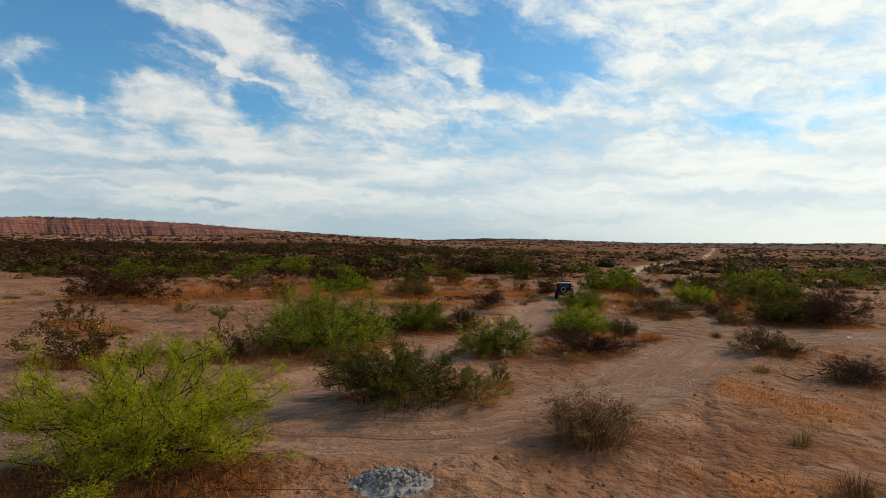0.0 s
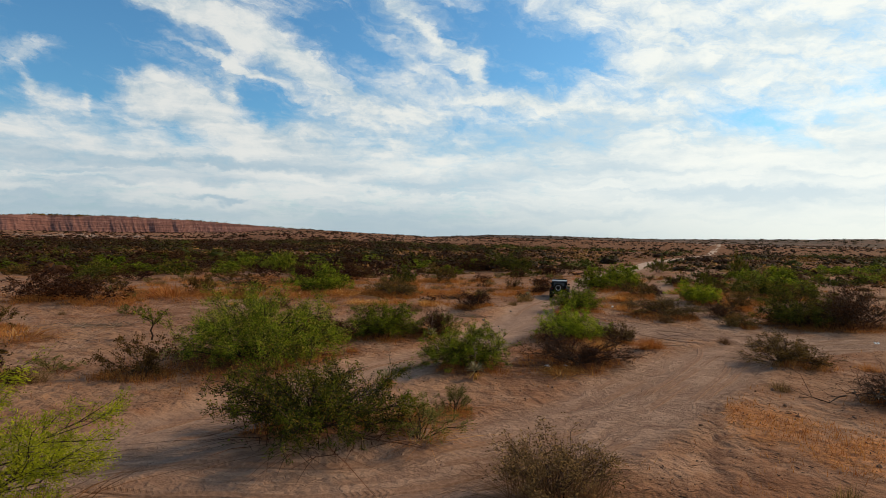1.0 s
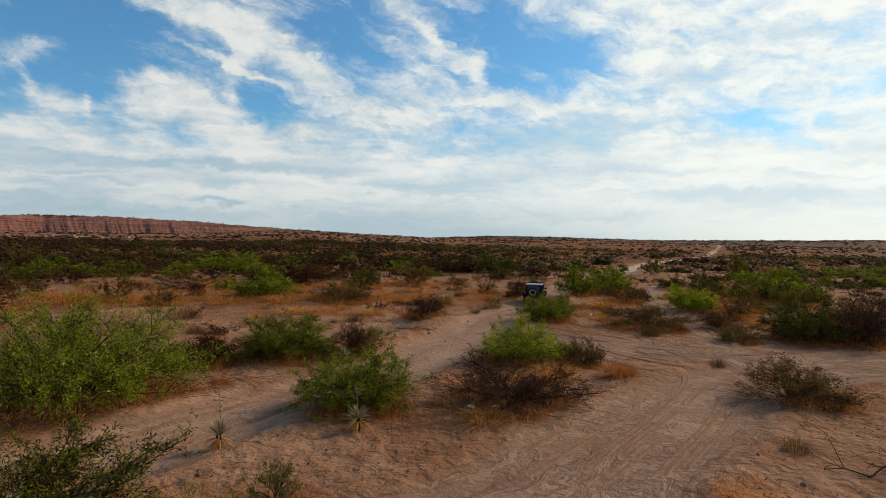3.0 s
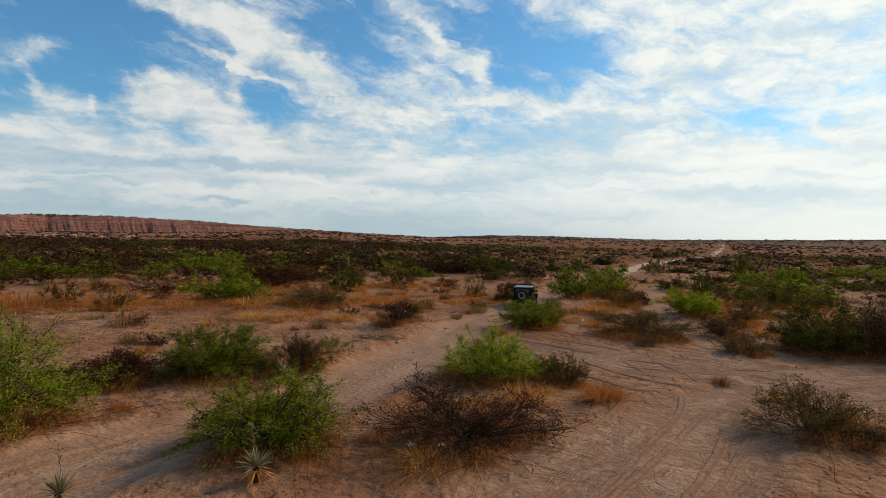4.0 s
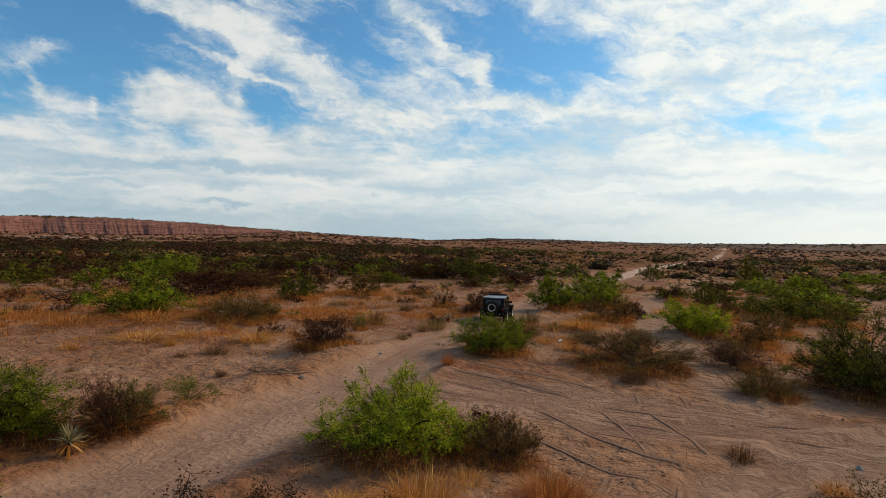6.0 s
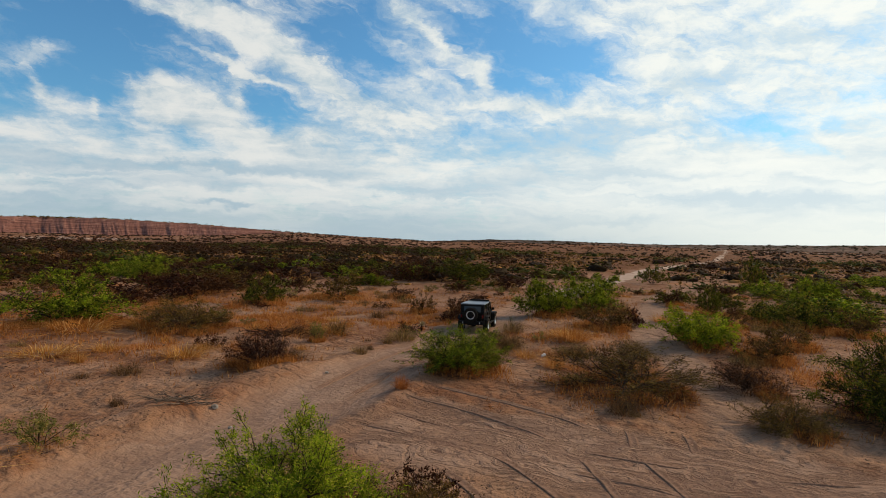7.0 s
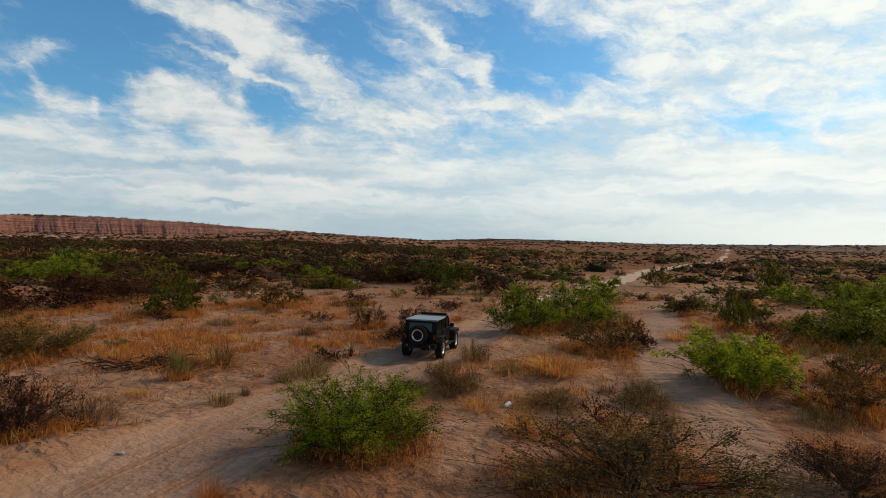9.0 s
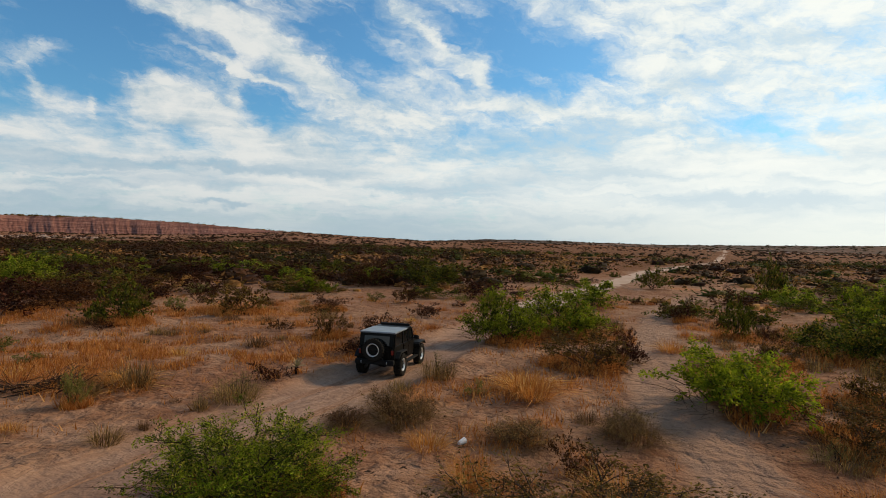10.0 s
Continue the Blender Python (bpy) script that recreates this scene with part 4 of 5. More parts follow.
def tussock(seed, wide, high, blades, thick, lean, droop, foot=0.22):
    """A clump of arching blades from one foot."""
    R = np.random.default_rng(seed)
    a = R.uniform(0, 2 * math.pi, blades)
    r0 = np.sqrt(R.uniform(0, 1, blades)) * wide * foot
    out = np.abs(R.normal(0.45, 0.4, blades)) * lean
    h = high * R.uniform(0.3, 1.0, blades) ** 0.8 * np.clip(1.15 - 0.5 * out, 0.4, 1)
    base = np.stack([np.cos(a) * r0, np.sin(a) * r0, np.full(blades, -0.03)], 1)
    a2 = a + R.normal(0, 0.5, blades)
    away = np.stack([np.cos(a2), np.sin(a2), 0 * a], 1)
    mid = base + away * (out * wide * 0.22)[:, None] + np.array([0, 0, 1.0]) * (h * 0.62)[:, None]
    tip = base + away * (out * wide * 0.52)[:, None] + np.array([0, 0, 1.0]) * (h * (1 - droop * out))[:, None]
    side = np.stack([-np.sin(a2), np.cos(a2), 0 * a], 1) + R.normal(0, 0.4, (blades, 3))
    w = (thick * R.uniform(0.6, 1.3, blades))[:, None]
    v = np.stack([base - side * w, base + side * w, mid + side * w * 0.8, mid - side * w * 0.8, tip], 1).reshape(-1, 3)
    k = np.arange(blades)[:, None] * 5
    f = np.concatenate([k + np.array([[0, 1, 2]]), k + np.array([[0, 2, 3]]), k + np.array([[3, 2, 4]])])
    return v, f


STOCK = {}
# kind: nominal width and height, builder for a near and a far version, variants
NOMINAL = {"mesquite_n": (6.0, 2.5), "mesquite_y": (4.0, 2.0), "mesquite": (4.0, 2.1), "mesquite_d": (4.0, 1.9), "creosote": (3.6, 1.5), "creosote_d": (5.0, 1.8), "dark": (3.0, 1.6), "grassy": (1.8, 1.0),
           "grass": (1.8, 0.8), "tuft": (1.0, 0.6), "broom": (1.8, 1.2)}
NAMES = {
    "mesquite_n": ("mesquite_bush", "large airy yellow-green mesquite bush with bare lower branches", "bush"),
    "mesquite_y": ("mesquite_bush", "bright yellow-green mesquite bush with feathery young leaves", "bush"),
    "mesquite": ("mesquite_bush", "bright green mesquite bush with fine leaves and dark stems", "bush"),
    "mesquite_d": ("mesquite_bush", "dull green mesquite bush with bare twigs among dry litter", "bush"),
    "creosote": ("creosote_bush", "olive-brown creosote bush with thin fanning stems", "bush"),
    "creosote_d": ("creosote_bush", "large dark creosote bush with tangled branches above dry grass", "bush"),
    "dark": ("dry_shrub", "dark rust-brown leafless twiggy shrub on the sand", "shrub"),
    "grassy": ("low_shrub", "yellow-green low shrub in a patch of straw", "shrub"),
    "grass": ("grass_clump", "orange-tan dry grass clump on bare sand", "grass"),
    "tuft": ("grass_tuft", "small grey-tan dry grass tuft on the sand", "grass"),
    "broom": ("broom_shrub", "rounded grey-brown broom shrub of upright stems", "shrub"),
}


def stock(kind, level, variant):
    """Meshes of one kind of plant: (part name, mesh) pairs. level 2 is the most detailed."""
    key = (kind, level, variant)
    if key in STOCK:
        return STOCK[key]
    w, h = NOMINAL[kind]
    seed = 100 * ([k for k in NOMINAL if k != "mesquite_y"] + ["mesquite_y"]).index(kind) + 100 + 10 * level + variant
    n = (0.3, 0.62, 1.0)[level]
    slim = 3 * (level > 1)
    if kind in ("mesquite", "mesquite_d", "mesquite_y"):
        dull = kind == "mesquite_d"
        g = shrub(seed, w, h, (13, 22, 34)[level], (4, 6, 7)[level], (4, 4, 5)[level], (11, 14, 27)[level] - 2 * dull, (0.19, 0.13, 0.078)[level], upright=0.5, bare=0.15 * dull, droop=0.1, lobes=7, low=0.35, sides=slim, ratio=(0.42, 0.38, 0.28)[level], thin=0.8, even=1.0, fuzz=(0.028, 0.026, 0.021)[level])
        leaf_mat = GREEN_DULL if dull else LIGHT_GREEN if kind == "mesquite_y" else GREEN
    elif kind == "mesquite_n":
        g = shrub(seed, w, h, 38, 8, 6, 44, 0.062, upright=0.5, bare=0.05, droop=0.06, lobes=9, low=0.35, ratio=0.26, thin=0.5, even=1.0, fuzz=0.02)
        leaf_mat = GREEN if variant else YELLOW_GREEN
    elif kind in ("creosote", "creosote_d"):
        g = shrub(seed, w, h, (11, 18, 34)[level], (4, 5, 7)[level] + (kind == "creosote_d"), (3, 4, 5)[level], (11, 11, 11)[level], (0.12, 0.085, 0.052)[level], upright=0.4, thin=0.62, bare=0.15, lobes=8, low=0.3, sides=slim, ratio=0.5)
        leaf_mat = RUST if kind == "creosote_d" else OLIVE
    elif kind == "dark":
        g = shrub(seed, w, h, (9, 16, 30)[level], (4, 5, 7)[level], (3, 5, 6)[level], (10, 11, 8)[level], (0.125, 0.10, 0.055)[level], upright=0.42, thin=0.62, bare=(0.2, 0.2, 0.3)[level], lobes=7, low=0.3, sides=slim)
        leaf_mat = RUST
    if kind in ("mesquite_n", "mesquite", "mesquite_d", "mesquite_y", "creosote", "creosote_d", "dark"):
        g.coarse = True
        if not kind.startswith("creosote") and (kind != "mesquite_n" or variant):
            leafy_domes(g, w, h, (180, 500, 0)[level] if kind == "dark" else (400, 1000, 5000 if kind == "mesquite_n" else 1500)[level], (0.19, 0.13, 0.085)[level], 0.42, 6 if level < 2 else 10)
        parts = [("wood", g.wood(STEM if kind == "creosote" else BARK)), ("foliage", g.foliage(leaf_mat))]
        if level:
            v, f = tussock(seed + 7, w * 1.05, h * 0.30, (0, 170, 420)[level], (0, 0.010, 0.007)[level], 1.0, 0.3, 0.40)
            parts.append(("dead_grass", quick_mesh("dead_grass", v, f, DEADGRASS)))
    elif kind == "grassy":
        g = shrub(seed, w, h, (7, 10, 12)[level], 4, (3, 4, 5)[level], (8, 10, 14)[level], (0.11, 0.07, 0.045)[level], upright=0.5, lobes=3, sides=slim)
        g.coarse = level < 2
        v, f = tussock(seed + 5, w * 1.2, h * 0.6, (60, 160, 300)[level], 0.004, 1.1, 0.3)
        parts = [("wood", g.wood(BARK)), ("foliage", g.foliage(LIME)), ("straw", quick_mesh("straw", v, f, STRAW))]
    else:
        count, thick, lean, droop, mat = {"grass": (650, 0.0035, 1.15, 0.4, STRAW), "tuft": (420, 0.003, 1.1, 0.3, GREYSTRAW), "broom": (1200 if level == 2 else 1100, 0.003, 1.9 if level == 2 else 1.15, 0.42, GREYSTRAW)}[kind]
        v, f = tussock(seed, w, h, int(count * n), thick / n ** 0.7, lean, droop, 0.42 if kind == "broom" else 0.24)
        parts = [("straw", quick_mesh("straw", v, f, mat))]
        if kind == "broom":
            g = shrub(seed + 3, w * (0.9, 0.9, 1.05)[level], h * 0.9, (4, 7, 34)[level], 4, (3, 3, 5)[level], (5, 5, 9)[level], 0.05, upright=(0.7, 0.7, 0.5)[level], lobes=5, sides=slim, ratio=0.3, thin=(1.0, 1.0, 0.5)[level])
            g.coarse = True
            parts += [("wood", g.wood(BARK)), ("foliage", g.foliage(LIME if variant == 0 and level < 2 else GREYSTRAW))]
    STOCK[key] = parts = [p for p in parts if p[1]]
    return parts


def stand(name, parts, m, label, category, group=""):
    """A thing made of parts that share their meshes with its like."""
    ob = new(name)
    ob.empty_display_size = 0.3
    ob.matrix_basis = m
    for part_name, me in parts:
        new(part_name, me).parent = ob
    return tagged(ob, label, category, group)


def put_plant(kind, x, y, wide, high, level, variant, turn, z=None):
    w, h = NOMINAL[kind]
    name, label, cat = NAMES[kind]
    size = Matrix.Diagonal((wide / w, wide / w, high / h, 1))
    z = height(x, y) if z is None else z
    return stand(name, stock(kind, level, variant), pose(x, y, z - 0.03, 0, 0, turn) @ size, label, cat, "plants of the desert floor")


def yucca(x, y, wide, high, seed, stalk=True):
    R = np.random.default_rng(seed)
    core = 0.45 * min(high, 1.2)
    v, f, dead_v, dead_f = [], [], [], []
    for i in range(90):
        dead = i >= 60
        a = R.uniform(0, 2 * math.pi)
        up = R.uniform(-0.9, -0.2) if dead else R.uniform(0.05, 1.3)
        L = core * R.uniform(0.7, 1.0)
        d = np.array([math.cos(a) * math.cos(up), math.sin(a) * math.cos(up), math.sin(up)])
        s = np.array([-math.sin(a), math.cos(a), 0]) * 0.016
        b = np.array([0, 0, core * 0.55 + (0 if dead else 0.04)])
        q = [b - s, b + s, b + d * L * 0.5 + s * 1.2, b + d * L * 0.5 - s * 1.2, b + d * L + np.array([0, 0, -0.08 * L])]
        vv, ff = (dead_v, dead_f) if dead else (v, f)
        k = len(vv)
        vv += q
        ff += [(k, k + 1, k + 2), (k, k + 2, k + 3), (k + 3, k + 2, k + 4)]
    g = Growth(seed)
    g.tube(g.bend((0, 0, -0.05), (0.02, 0, core * 0.6), 2, 0.02), 0.07, 0.06, 7)
    parts = [("trunk", g.wood(BARK)), ("rosette", quick_mesh("rosette", np.array(v), np.array(f), YUCCA)), ("dead_skirt", quick_mesh("skirt", np.array(dead_v), np.array(dead_f), STRAW))]
    if stalk:
        s = Growth(seed + 1)
        top = np.array([R.normal(0, 0.1), R.normal(0, 0.1), high])
        line = s.bend((0, 0, core * 0.5), top, 4, 0.015)
        s.tube(line, 0.014, 0.006, 5)
        for i in range(16):
            t = R.uniform(0.55, 1.0)
            p = np.array([0, 0, core * 0.5]) * (1 - t) + top * t
            e = p + np.append(R.normal(0, 0.06, 2), 0.03)
            s.tube([p, e], 0.006, 0.012, 4)
        parts.append(("flower_stalk", s.wood(PALEWOOD)))
    stand("yucca", parts, pose(x, y, height(x, y) - 0.02, 0, 0, seed * 40), "pale yucca rosette with a tall dry flower stalk", "yucca", "plants of the desert floor")


def sapling(x, y, wide, high):
    g = Growth(77)
    R = g.r
    trunk = [np.array(p) for p in ((0, 0, -0.08), (0.06, 0.02, 0.22), (-0.03, 0.0, 0.45), (0.07, 0.03, 0.72), (0.02, 0.0, 0.95))]
    g.tube(trunk, 0.05, 0.028, 7)
    for i in range(11):
        a = R.uniform(0, 6.28)
        e = trunk[-1] + np.array([math.cos(a) * wide * R.uniform(0.25, 0.6), math.sin(a) * wide * R.uniform(0.25, 0.6), R.uniform(0.05, high - 0.95)])
        b = g.bend(trunk[3 + (i % 2)], e, 3, 0.1)
        g.tube(b, 0.018, 0.005, 4)
        for j in range(5):
            t = b[1 + j % 3]
            q = t + R.normal(0, 0.14, 3) + np.array([0, 0, 0.08])
            g.tube([t, q], 0.005, 0.002, 3)
            pts = t + (q - t) * R.uniform(0.2, 1.1, 16)[:, None] + R.normal(0, 0.03, (16, 3))
            g.leaves(pts, np.repeat((q - t)[None] * 6, 16, 0), 0.09, 0.03)
    stand("sapling", [("trunk", g.wood(BARK)), ("foliage", g.foliage(GREEN))], pose(x, y, height(x, y)), "small crooked green sapling on bare sand", "tree")


def dead_brush(x, y, wide, high, seed, flat, mat, name, label):
    g = Growth(seed)
    R = g.r
    for i in range(26 if not flat else 16):
        a = R.normal(0.2, 0.5) + (math.pi if R.uniform() < 0.35 else 0)
        L = wide * R.uniform(0.3, 0.62)
        s = np.array([R.normal(0, 0.16 * wide), R.normal(0, 0.12 * wide), R.uniform(0.0, 0.3) * high])
        e = s + np.array([math.cos(a) * L, math.sin(a) * L * 0.7, R.uniform(0.0, 1.0) * high - s[2]])
        line = g.bend(s, e, 4, 0.06)
        g.tube(line, 0.030 if not flat else 0.022, 0.008, 5)
        for j in range(7):
            k = 1 + j % 4
            d = (e - s) / L + R.normal(0, 0.6, 3)
            q = line[k] + d * wide * R.uniform(0.06, 0.2)
            q[2] = max(q[2], 0.01)
            g.tube(g.bend(line[k], q, 2, 0.1), 0.009, 0.003, 3)
            if not flat:
                for u in range(3):
                    h = q + R.normal(0, 0.12, 3)
                    h[2] = max(h[2], 0.01)
                    g.tube([q, h], 0.004, 0.002, 3)
    stand(name, [("wood", g.wood(mat))], pose(x, y, height(x, y), 0, 0, R.uniform(-20, 20)), label, "dead wood")


PATH = [(METRES * r[1] + 0.08 * METRES * r[2], METRES * r[2]) for r in ROWS[::2]]
rng = np.random.default_rng(5)
for n, (kind, x, y, wide, high) in enumerate(PLANTS):
    near = min(math.hypot(x - a, y - b) for a, b in PATH)
    if kind == "yucca":
        yucca(x, y, wide, high, n)
    elif kind == "sapling":
        sapling(x, y, wide, high)
    elif kind == "deadpile":
        dead_brush(x, y, wide, max(high, 0.4), n, False, BARK, "dead_brush", "dark fallen dead brush lying on the sand")
    elif kind == "branches":
        dead_brush(x, y, wide, 0.15, n, True, PALEWOOD, "fallen_branch", "bleached fallen branches flat on the sand")
    else:
        put_plant(kind, x, y, wide, high, 2 if kind == "mesquite_n" or near < 16 or (near < 26 and wide > 4.6) else 1 if near < 32 or wide > 5 else 0, n % 2, rng.uniform(0, 360))


def free(x, y, gap):
    if any(math.hypot(x - p[1], y - p[2]) < 0.45 * p[3] + gap for p in PLANTS):
        return False
    return True


def density(az):
    """How thick the brush stands in each direction, degrees right of +y."""
    return np.interp(az, (-50, -5, 2, 8, 13, 22, 27, 33, 50), (1.25, 1.25, 1.1, 0.7, 0.4, 0.22, 0.5, 0.6, 0.6))


def density_near(az):
    """The same for the nearer brush, where the sand shows between the shrubs."""
    return np.interp(az, (-50, -5, 2, 8, 20, 30, 50), (1.25, 1.2, 0.95, 0.55, 0.16, 0.25, 0.4))


def scatter_middle():
    """Shrubs between the named ones and the far brush."""
    R = np.random.default_rng(21)
    n, tries = 0, 0
    while n < 350 and tries < 12000:
        tries += 1
        d, az = math.sqrt(R.uniform(54 ** 2, 128 ** 2)), math.radians(R.uniform(-43, 47))
        x, y = 10 + math.sin(az) * d, 22 + math.cos(az) * d
        z, _, _, _, road = land(x, y)
        thin = float(waves(np.array([x]), np.array([y]), 22, 41)[0])
        if road[0] > 0.05 or R.uniform() > (0.25 + 1.1 * thin + 0.6 * min(1, (d - 58) / 30) + (0.4 if az < -0.03 else 0.0)) * density_near(math.degrees(az)) or not free(x, y, 1.2):
            continue
        if d < 68 and -2 < x < 24:
            continue
        kind = R.choice(["mesquite", "mesquite_d", "creosote", "dark", "dark", "grassy"], p=[0.10, 0.17, 0.26, 0.25, 0.16, 0.06])
        if math.degrees(az) > 20 and kind in ("dark", "creosote") and R.uniform() < 0.55:
            kind = "mesquite_d" if R.uniform() < 0.7 else "mesquite"
        big = R.uniform(0.65, 1.35) * (0.75 if 4 < math.degrees(az) < 24 else 1.25 if az < -0.05 and kind == "dark" else 1.0)
        w, h = NOMINAL[kind]
        put_plant(str(kind), x, y, w * big * R.uniform(1.0, 1.5), h * big * R.uniform(0.55, 0.85), 0, int(R.integers(2)), R.uniform(0, 360), float(z[0]))
        n += 1


scatter_middle()


def scatter_low():
    """Low clumps and tufts between the larger plants."""
    R = np.random.default_rng(33)
    n, tries = 0, 0
    while n < 540 and tries < 30000:
        tries += 1
        x, y = R.uniform(-34, 60), 15 + 77 * R.uniform() ** 0.75
        z, _, litter, dry, road = land(x, y)
        if road[0] > 0.03 or R.uniform() > 0.10 + 0.75 * dry[0] + 0.4 * litter[0] or not free(x, y, 0.1):
            continue
        kind = str(R.choice(["tuft", "grass", "broom", "grassy", "dark"], p=[0.30, 0.28, 0.19, 0.07, 0.16]))
        w, h = NOMINAL[kind]
        big = R.uniform(0.4, 0.85) * (0.7 if kind == "dark" else 1.0)
        near = min(math.hypot(x - a, y - b) for a, b in PATH)
        put_plant(kind, x, y, w * big * R.uniform(0.9, 1.3), h * big * R.uniform(0.7, 1.1), 1 if near < 22 and kind != "dark" else 0, int(R.integers(2)), R.uniform(0, 360), float(z[0]))
        n += 1


scatter_low()


def far_brush(name, label, mat, seed, count, dmin, dmax, clump, size, bits, fine, thin_at, right=1.0):
    """Distant brush: many small clumps of leaf-sized faces, uneven in outline, as one object."""
    R = np.random.default_rng(seed)
    d = np.sqrt(R.uniform(dmin ** 2, dmax ** 2, count * 4))
    az = np.radians(R.uniform(-50, 54, count * 4))
    x, y = 10 + np.sin(az) * d, 22 + np.cos(az) * d
    keep = waves(x, y, clump, seed % 3 + 60) + R.uniform(-0.32, 0.32, len(x)) > thin_at
    keep &= R.uniform(0, 1.25, len(x)) < density(np.degrees(az)) * (1 + (right - 1) * rise(5, 11, np.degrees(az)))
    across, _ = beside(LINES["a"][0], x, y)
    keep &= np.abs(across) > 6.0
    x, y = x[keep][:count], y[keep][:count]
    z = land(x, y)[0]
    clumps(name, label, mat, R, x, y, z, size, bits, fine, 7 if dmin == 82 else 5, 0.9 if dmin < 200 else 1.15)


def clumps(name, label, mat, R, x, y, z, size, bits, fine, rim=5, solid=1.15):
    """Each clump is an uneven mass of twigs and leaves, with loose leaves round it."""
    n = len(x)
    w = size * R.uniform(0.5, 1.0, n) ** 1.5 * 1.9
    h = w * R.uniform(0.17, 0.33, n)
    foot, size3 = np.stack([x, y, z], 1)[:, None, :], np.stack([w * 0.5, w * 0.5, h], 1)[:, None, :]
    q = R.normal(0, 1, (n, bits, 3))
    q /= np.linalg.norm(q, axis=2)[:, :, None]
    q[:, :, 2] = np.abs(q[:, :, 2])
    q *= R.uniform(0.55, 1.0, (n, bits, 1)) ** 0.5 * (1 + 0.22 * R.normal(0, 1, (n, bits, 1)))
    c = q * size3 + foot
    c[:, :, 2] = np.maximum(c[:, :, 2], z[:, None] + 0.05)
    s = (fine * w)[:, None, None, None] * R.normal(0, 1, (n, bits, 3, 3)) * np.array([1.25, 1.25, 0.75])
    leaves = (c[:, :, None, :] + s).reshape(-1, 3)
    # the mass: rings of points, each pushed in or out
    rows = ((-0.1, 0.95), (0.35, 0.93), (0.72, 0.66), (0.92, 0.3))
    a = np.arange(rim) * 2 * math.pi / rim
    ring = np.concatenate([np.stack([np.cos(a) * r, np.sin(a) * r, 0 * a + up], 1) for up, r in rows])
    m = len(ring)
    mass = ring[None] * R.uniform(0.25, 0.8, (n, m, 1)) * size3 * solid + foot
    k = np.arange(rim)
    f = np.concatenate([np.stack([k + j * rim, (k + 1) % rim + j * rim, (k + 1) % rim + (j + 1) * rim, k + (j + 1) * rim], 1) for j in range(len(rows) - 1)] + [np.array([[3 * rim, 3 * rim + i, 3 * rim + i + 1, 3 * rim + i + 1] for i in range(1, rim - 1)])])
    f = np.concatenate([f[:, [0, 1, 2]], f[f[:, 2] != f[:, 3]][:, [0, 2, 3]]])
    f = (f[None] + (np.arange(n) * m)[:, None, None]).reshape(-1, 3) + len(leaves)
    v = np.concatenate([leaves, mass.reshape(-1, 3)])
    me = quick_mesh(name, v, np.concatenate([np.arange(len(leaves)).reshape(-1, 3), f]), mat)
    tagged(new(name, me), label, "brush", kind="stuff")


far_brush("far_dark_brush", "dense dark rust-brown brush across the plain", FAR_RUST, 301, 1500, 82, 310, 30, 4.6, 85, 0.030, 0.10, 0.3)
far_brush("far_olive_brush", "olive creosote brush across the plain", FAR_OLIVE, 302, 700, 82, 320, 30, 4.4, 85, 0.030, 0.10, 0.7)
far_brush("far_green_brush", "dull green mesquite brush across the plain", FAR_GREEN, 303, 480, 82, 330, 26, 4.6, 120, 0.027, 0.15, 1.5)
far_brush("far_dry_scrub", "low orange-brown dry scrub across the plain", SCRUB, 306, 3000, 72, 330, 14, 2.3, 10, 0.07, -0.15, 2.6)
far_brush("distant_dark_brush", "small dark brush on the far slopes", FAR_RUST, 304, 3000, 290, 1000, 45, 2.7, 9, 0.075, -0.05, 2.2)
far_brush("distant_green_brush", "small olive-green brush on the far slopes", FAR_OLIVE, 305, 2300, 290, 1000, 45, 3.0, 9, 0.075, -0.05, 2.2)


def rim_brush():
    """Low scrub along the rim and foot of the cliff."""
    R = np.random.default_rng(61)
    az = np.radians(R.uniform(-45, -8, 420))
    deg = np.degrees(az)
    top = np.interp(deg, (-62, -40, -33, -31, -28, -25, -18.6, -14, -10, -7.5), (20, 24, 26, 29, 29.5, 30, 26, 21, 17, 13))
    d = 1055 + R.uniform(0, 60, len(az))
    clumps("rim_brush", "dark scrub along the rim of the red cliff", OLIVE, R, 10 + np.sin(az) * d, 20 + np.cos(az) * d, top - 0.4, 6.5, 20, 0.05)


rim_brush()


def outcrops():
    """Pale washed rock showing on the slope below the cliff."""
    R = np.random.default_rng(64)
    az, d = np.radians(np.concatenate([R.uniform(-40, -22, 150), R.uniform(27, 42, 60)])), np.concatenate([R.uniform(470, 640, 150), R.uniform(640, 800, 60)])
    x, y = 10 + np.sin(az) * d, 20 + np.cos(az) * d
    clumps("rock_outcrop", "pale washed rock on the far slopes", PALEROCK, R, x, y, land(x, y)[0] - 0.3, 4.2, 4, 0.05)


outcrops()


def ridge_brush():
    """Low scrub along the top of the far ridge."""
    R = np.random.default_rng(62)
    deg = R.uniform(1, 46, 900)
    az, o = np.radians(deg), deg * 0
    s = R.uniform(0.0, 1.0, 900) ** 0.4
    d = 1080 + 240 * s + 60 * waves(deg * 10, o, 30, 45) - 26 * np.abs(waves(deg * 10, o, 5, 46)) * (1 - s)
    clumps("ridge_brush", "dark olive scrub on the far ridge", FAR_OLIVE, R, 10 + np.sin(az) * d, 20 + np.cos(az) * d, 1.0 + (ridge_top(deg) - 1) * s ** 0.8 - 0.3, 5.5, 9, 0.06)


ridge_brush()


